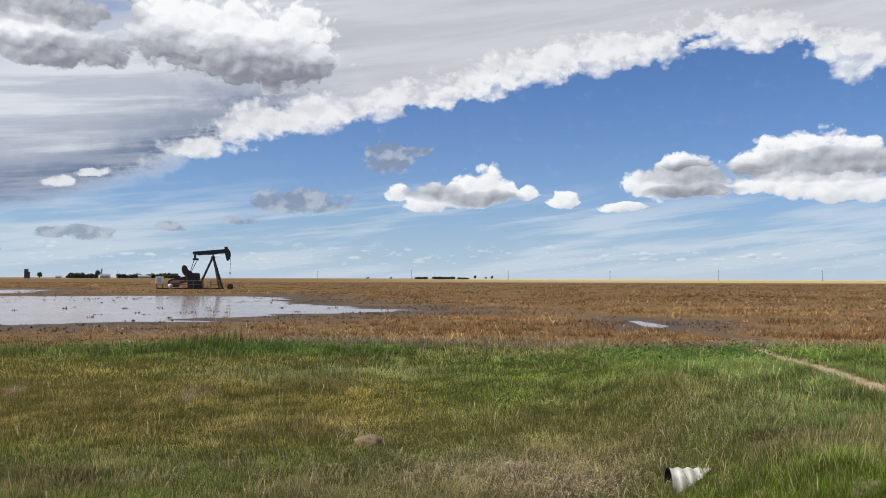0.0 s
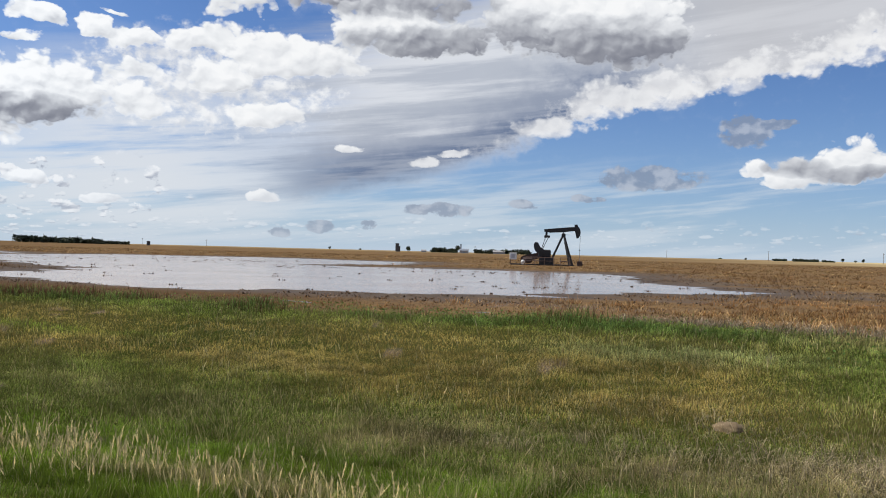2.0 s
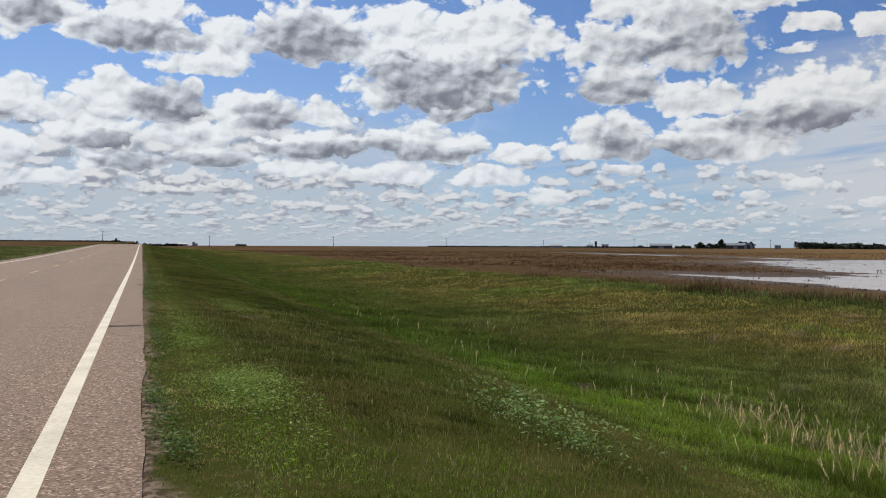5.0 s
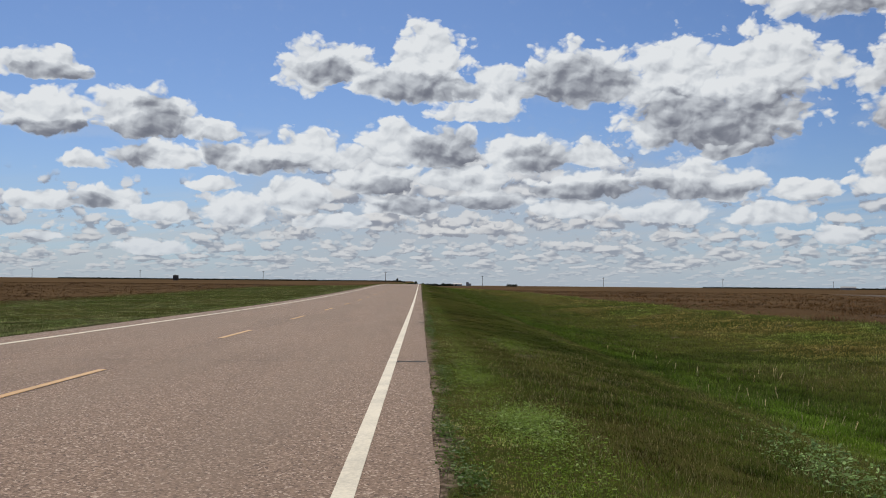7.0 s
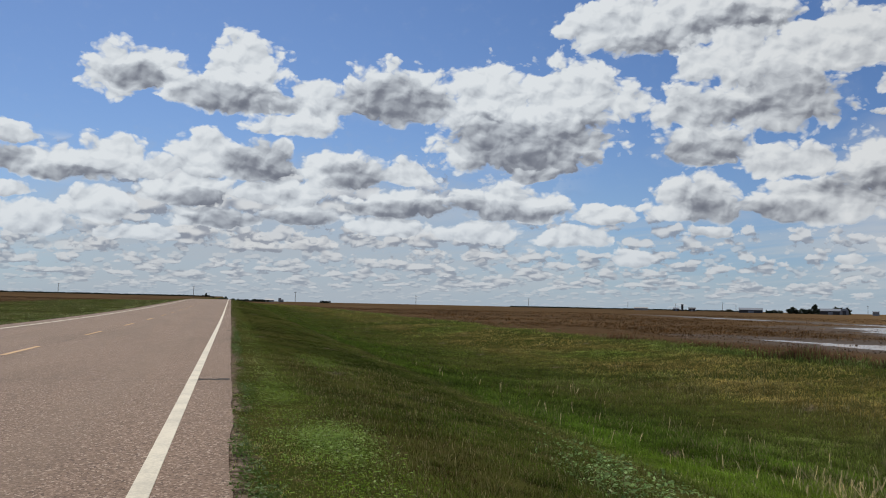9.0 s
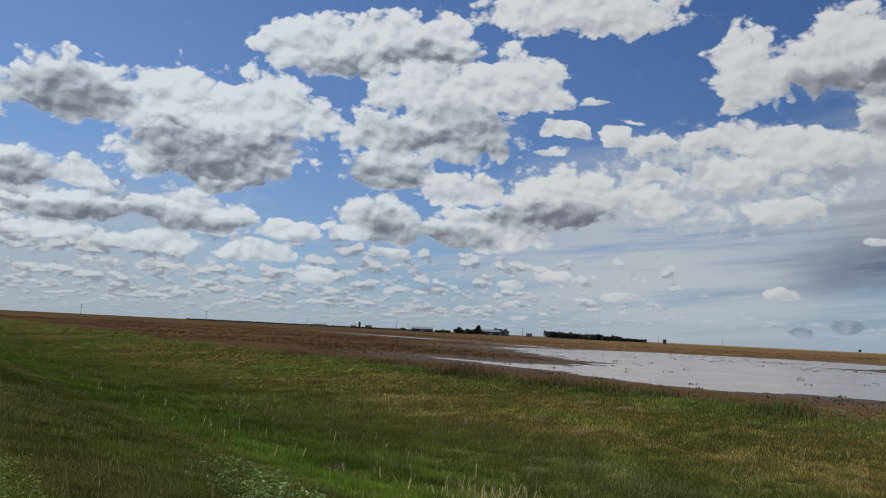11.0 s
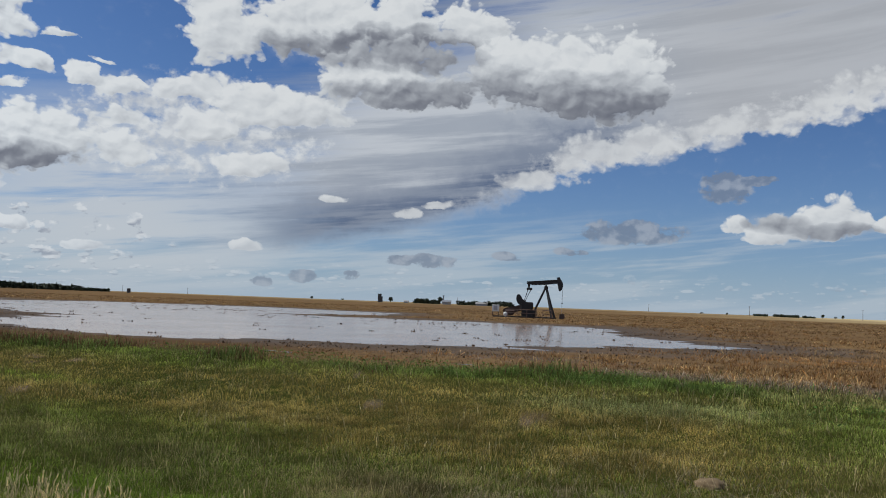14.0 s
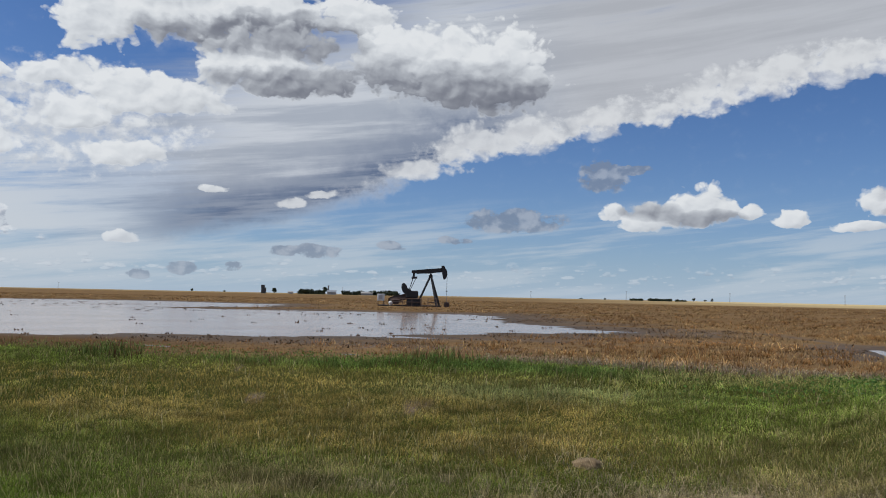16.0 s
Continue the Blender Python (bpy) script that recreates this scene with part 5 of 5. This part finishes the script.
def grow_litter():
    n = 5200
    a, r = RNG.uniform(0, 2 * math.pi, n), np.abs(RNG.randn(n))
    x, y = 0.5 + 2.3 * r * np.cos(a), 10.5 + 1.2 * r * np.sin(a)
    x[: n // 4], y[: n // 4] = 1.1 + 0.5 * RNG.randn(n // 4), 9.7 + 0.3 * RNG.randn(n // 4)
    for cx, cy, k in ((-1.3, 12.1, 0), (0.65, 10.8, 160), (-3.6, 10.0, 320)):
        x[k : k + 60], y[k : k + 60] = cx + 0.24 * RNG.randn(60), cy + 0.22 * RNG.randn(60)
    rgb = np.array((0.52, 0.43, 0.26)) * RNG.uniform(0.3, 1.3, (n, 1))
    # a bleached fringe where the crop meets the verge
    m = 4200
    fx = RNG.uniform(-5, 11, m)
    fy = field_edge(fx) + 0.1 + 0.45 * RNG.randn(m)
    fringe = strands(fx, fy, RNG.uniform(0.08, 0.30, m), np.full(m, 0.012), RNG.uniform(0.5, 1.2, m), np.array((0.42, 0.34, 0.24)) * RNG.uniform(0.35, 1.3, (m, 1)), True)
    stuff("dry_litter", [fringe, strands(x, y, RNG.uniform(0.08, 0.26, n), np.full(n, 0.0075), RNG.uniform(0.9, 1.25, n), rgb, True)], "flattened bleached dead grass by the culvert", "dead grass")


grow_litter()


def grow_seed_heads():
    k = 430
    t = np.clip((RNG.randint(0, 17, k) + 0.5 * RNG.randn(k)) / 17, 0, 1) ** 0.8
    x = np.concatenate([-9.8 + 6.8 * t, RNG.uniform(-24, -1, 90), RNG.uniform(3, 8.5, 60), RNG.uniform(-11, 2, 60)])
    y = np.concatenate([6.15 + 0.95 * (1 - t) ** 1.5 + 0.4 * RNG.randn(k), RNG.uniform(4.6, 9, 90), RNG.uniform(11, 17.5, 60), RNG.uniform(12, 19, 60)])
    n = len(x)
    h = RNG.uniform(0.11, 0.30, n)
    z = land(x, y)
    lean = RNG.randn(n, 2) * 0.28
    V, F, C, k = [], [], [], 0
    for i in range(n):
        base, top = np.array([x[i], y[i], z[i]]), np.array([x[i] + lean[i, 0] * h[i], y[i] + lean[i, 1] * h[i], z[i] + h[i]])
        f = RNG.uniform(0, math.pi)
        s = np.array([math.cos(f), math.sin(f), 0]) * 0.0022
        way = top - base
        pts, fs = [base - s, base + s, top], [(0, 1, 2)]
        # the head: short spikelets set all round its axis
        for q in np.linspace(1 - RNG.uniform(0.06, 0.15) / h[i], 1.0, 14):
            for _ in range(2):
                o, u = base + way * q, RNG.uniform(0, 2 * math.pi)
                out = np.array([math.cos(u), math.sin(u), 1.6])
                wide = np.array([-math.sin(u), math.cos(u), 0]) * 0.0036
                j = len(pts)
                pts += [o - wide, o + wide, o + out * RNG.uniform(0.009, 0.02)]
                fs.append((j, j + 1, j + 2))
        V += pts
        F += [(a + k, b + k, d + k) for a, b, d in fs]
        C += [np.array((0.80, 0.67, 0.38)) * RNG.uniform(0.45, 1.25)] * len(pts)
        k += len(pts)
    stuff("seed_heads", [(np.array(V), np.array(F), np.array(C))], "tall straw-coloured seed heads standing above the ditch grass", "grass")


grow_seed_heads()


def grow_leafy_weeds():
    """Low plants with small broad leaves near the road."""
    lots = []
    clumps = tuple((-3.0 - 30 * RNG.rand() ** 1.5, 0.17 + 0.15 * RNG.rand(), 0.12 + 0.2 * RNG.rand(), 0.08, 240, (0.10, 0.16, 0.035)) for _ in range(36))
    for cx, cy, rx, ry, n, tint in ((-7.1, 0.85, 0.85, 0.33, 11000, (0.24, 0.34, 0.07)), (-9.8, 0.6, 2.5, 0.2, 4000, WEED), (-18.1, 1.9, 2.2, 0.5, 6000, WEED), (-5.4, 0.85, 0.7, 0.3, 2000, WEED), (-6.6, 3.0, 1.1, 0.2, 3400, (0.23, 0.34, 0.11)), (4.0, 18.2, 3.0, 1.3, 9000, (0.085, 0.165, 0.035)), (-8.0, 20.3, 8.0, 0.5, 6000, (0.08, 0.15, 0.03))) + clumps:
        x, y = cx + rx * RNG.randn(n) * 0.6, cy + ry * RNG.randn(n) * 0.6
        keep = (y > 0.1) & (RNG.rand(n) < np.clip(0.8 + 2.2 * fbm(x * 2.2 + 13, y * 3.5, 3), 0.1, 1))
        x, y = x[keep], y[keep]
        n = len(x)
        z = land(x, y) + RNG.uniform(0.02, 0.24, n) * (1.2 if cy > 2 else 0.5)
        c = np.column_stack([x, y, z])
        a, b = RNG.randn(n, 3), RNG.randn(n, 3)
        a[:, 2] *= 0.5
        b[:, 2] *= 0.5
        s = RNG.uniform(0.3, 1.0, (n, 1)) * (0.026 if cy > 9 else 0.0105 if cy < 0.33 else 0.015 if cy == 3.0 else 0.0085)
        V = np.stack([c, c + a * s, c + (a + b) * s * 1.2, c + b * s], 1).reshape(-1, 3)
        k = np.arange(n)[:, None] * 4
        F = np.concatenate([k + np.array([0, 1, 2]), k + np.array([0, 2, 3])])
        lots.append((V, F, np.repeat(np.array(tint) * RNG.uniform(0.8, 1.3, (n, 1)), 4, 0)))
    stuff("leafy_weeds", lots, "low light-green leafy weeds along the road edge", "weeds")


grow_leafy_weeds()


def grow_border_weeds():
    """Tall weeds on the field's edge, with rusty seed stalks among the green."""
    lots = []
    n = 16000
    x = RNG.uniform(-46, 1.5, n)
    y = field_edge(x) - 0.3 + 0.55 * RNG.randn(n)
    lump = fbm(x * 0.35 + 2, x * 0 + 6, 3)
    keep = RNG.rand(n) < np.clip(0.6 + 1.3 * lump, 0.15, 1) * ease(-x, -1.5, 3)
    x, y, lump = x[keep], y[keep], lump[keep]
    n = len(x)
    rust = RNG.rand(n) < 0.3 + 0.45 * ease(-x, 14, 30)
    rgb = np.where(rust[:, None], np.array((0.15, 0.075, 0.04)), np.array((0.15, 0.21, 0.055))) * RNG.uniform(0.5, 1.4, (n, 1))
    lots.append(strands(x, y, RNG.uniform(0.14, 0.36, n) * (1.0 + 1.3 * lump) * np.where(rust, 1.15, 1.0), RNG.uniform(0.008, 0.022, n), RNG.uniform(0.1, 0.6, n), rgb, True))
    stuff("border_weeds", lots, "tall green and rusty weeds along the field edge", "weeds")


grow_border_weeds()


def grow_crop():
    lots = []
    for d0, d1, per, k in ((20, 30, 28, 0.72), (30, 50, 15, 0.8), (50, 90, 4.5, 1.3), (90, 160, 1.1, 2.4), (160, 300, 0.3, 4.5)):
        x, y = ring_points(d0, d1, per)
        s = pool_depth(x, y)
        n1 = fbm(x * 0.1, y * 0.16, 3)
        keep = (y > field_edge(x) + 0.2) & (s < -2.5 - 9.0 * RNG.rand(len(x)) ** 1.5 - 5 * n1) & (along(x, y, MUD) > 0.45 + 0.6 * RNG.rand(len(x))) & (RNG.rand(len(x)) < 0.75 + 1.3 * n1 + 0.7 * soft_noise(x * 0.5, y * 0.5))
        keep |= (y < -29) & (y > -140) & (RNG.rand(len(x)) < 0.6)
        x, y = x[keep], y[keep]
        n = len(x)
        n2 = fbm(x * 0.05 + 7, y * 0.12, 3)
        turn = np.degrees(np.arctan2(-x, y))
        rusty = np.clip(ease(turn, 44, 62) + ease(-x, 8, 18) * ease(-y, -60, -40) * 0.8 + (y < 0), 0, 1)
        pale = RNG.rand(n) < np.clip(0.35 + 0.9 * n2, 0.05, 0.8) * (1 - 0.9 * rusty)
        rgb = np.where(pale[:, None], np.array((0.44, 0.30, 0.135)), np.array((0.25, 0.126, 0.042))) * RNG.uniform(0.65, 1.3, (n, 1))
        rgb = rgb * (1 - 0.44 * rusty - 0.2 * (y < 0))[:, None] * (1 - 0.22 * ease(np.hypot(x, y), 45, 80))[:, None]
        rgb = rgb * (1 + 1.0 * fbm(x * 0.3 + 3, y * 0.8, 3))[:, None] * (1 + 0.8 * soft_noise(x * 1.1 + 7, y * 0.9))[:, None]
        green = (RNG.rand(n) < 0.35 * ease(-(y - field_edge(x)), -4.0, -0.5) * ease(-x, 0, 6)) & (y > 0)
        rgb[green] = np.array((0.075, 0.115, 0.025))
        tall = RNG.uniform(0.07, 0.27, n) * (1 + 0.6 * n2) * (1 + 1.6 * soft_noise(x * 0.9, y * 0.9))
        tall = tall * (1 - 0.4 * ease(-(y - field_edge(x)), -7, -4) * ease(-x, 0, 4) * (y > 0))
        for _ in range(5):
            j = 0.12 * k
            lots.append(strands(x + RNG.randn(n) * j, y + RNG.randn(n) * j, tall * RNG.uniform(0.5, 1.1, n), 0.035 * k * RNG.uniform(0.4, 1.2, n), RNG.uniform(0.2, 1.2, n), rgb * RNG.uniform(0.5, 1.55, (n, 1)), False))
    stuff("dead_crop", lots, "rows of dead rust-brown crop stubble beyond the verge", "crop")


grow_crop()


def grow_flotsam():
    """Dark stubble clods standing out of the water."""
    x, y = RNG.uniform(-100, 0, 9000), RNG.uniform(26, 118, 9000)
    s = pool_depth(x, y)
    lump = fbm(x * 0.08, y * 0.2, 3)
    keep = (s > 0.3) & (RNG.rand(9000) < np.clip(0.05 + 0.35 * lump + 0.22 * ease(-s, -3, 0), 0.015, 0.5))
    x, y = x[keep], y[keep]
    lots = []
    for _ in range(7):
        n = len(x)
        v, f, c = strands(x + RNG.randn(n) * 0.13, y + RNG.randn(n) * 0.1, RNG.uniform(0.03, 0.10, n), RNG.uniform(0.04, 0.13, n), RNG.uniform(0.2, 0.9, n), np.array((0.05, 0.036, 0.026)) * RNG.uniform(0.6, 1.6, (n, 1)), False)
        v[:, 2] += WATER_Z - np.repeat(land(x, y), 3) + 0.0
        lots.append((v, f, c))
    # clods and trash left on the mud round the water
    x, y = RNG.uniform(-70, 10, 16000), RNG.uniform(25, 70, 16000)
    s = pool_depth(x, y)
    keep = (s < -0.5) & (s > -9) & (RNG.rand(16000) < 0.22 + 0.8 * fbm(x * 0.2, y * 0.5, 3))
    x, y = x[keep], y[keep]
    n = len(x)
    for _ in range(4):
        lots.append(strands(x + RNG.randn(n) * 0.15, y + RNG.randn(n) * 0.12, RNG.uniform(0.04, 0.13, n), RNG.uniform(0.04, 0.12, n), RNG.uniform(0.4, 1.2, n), np.array((0.13, 0.09, 0.06)) * RNG.uniform(0.4, 2.0, (n, 1)), False))
    stuff("flooded_stubble", lots, "dark clods and stubble poking out of the floodwater", "stubble")


grow_flotsam()
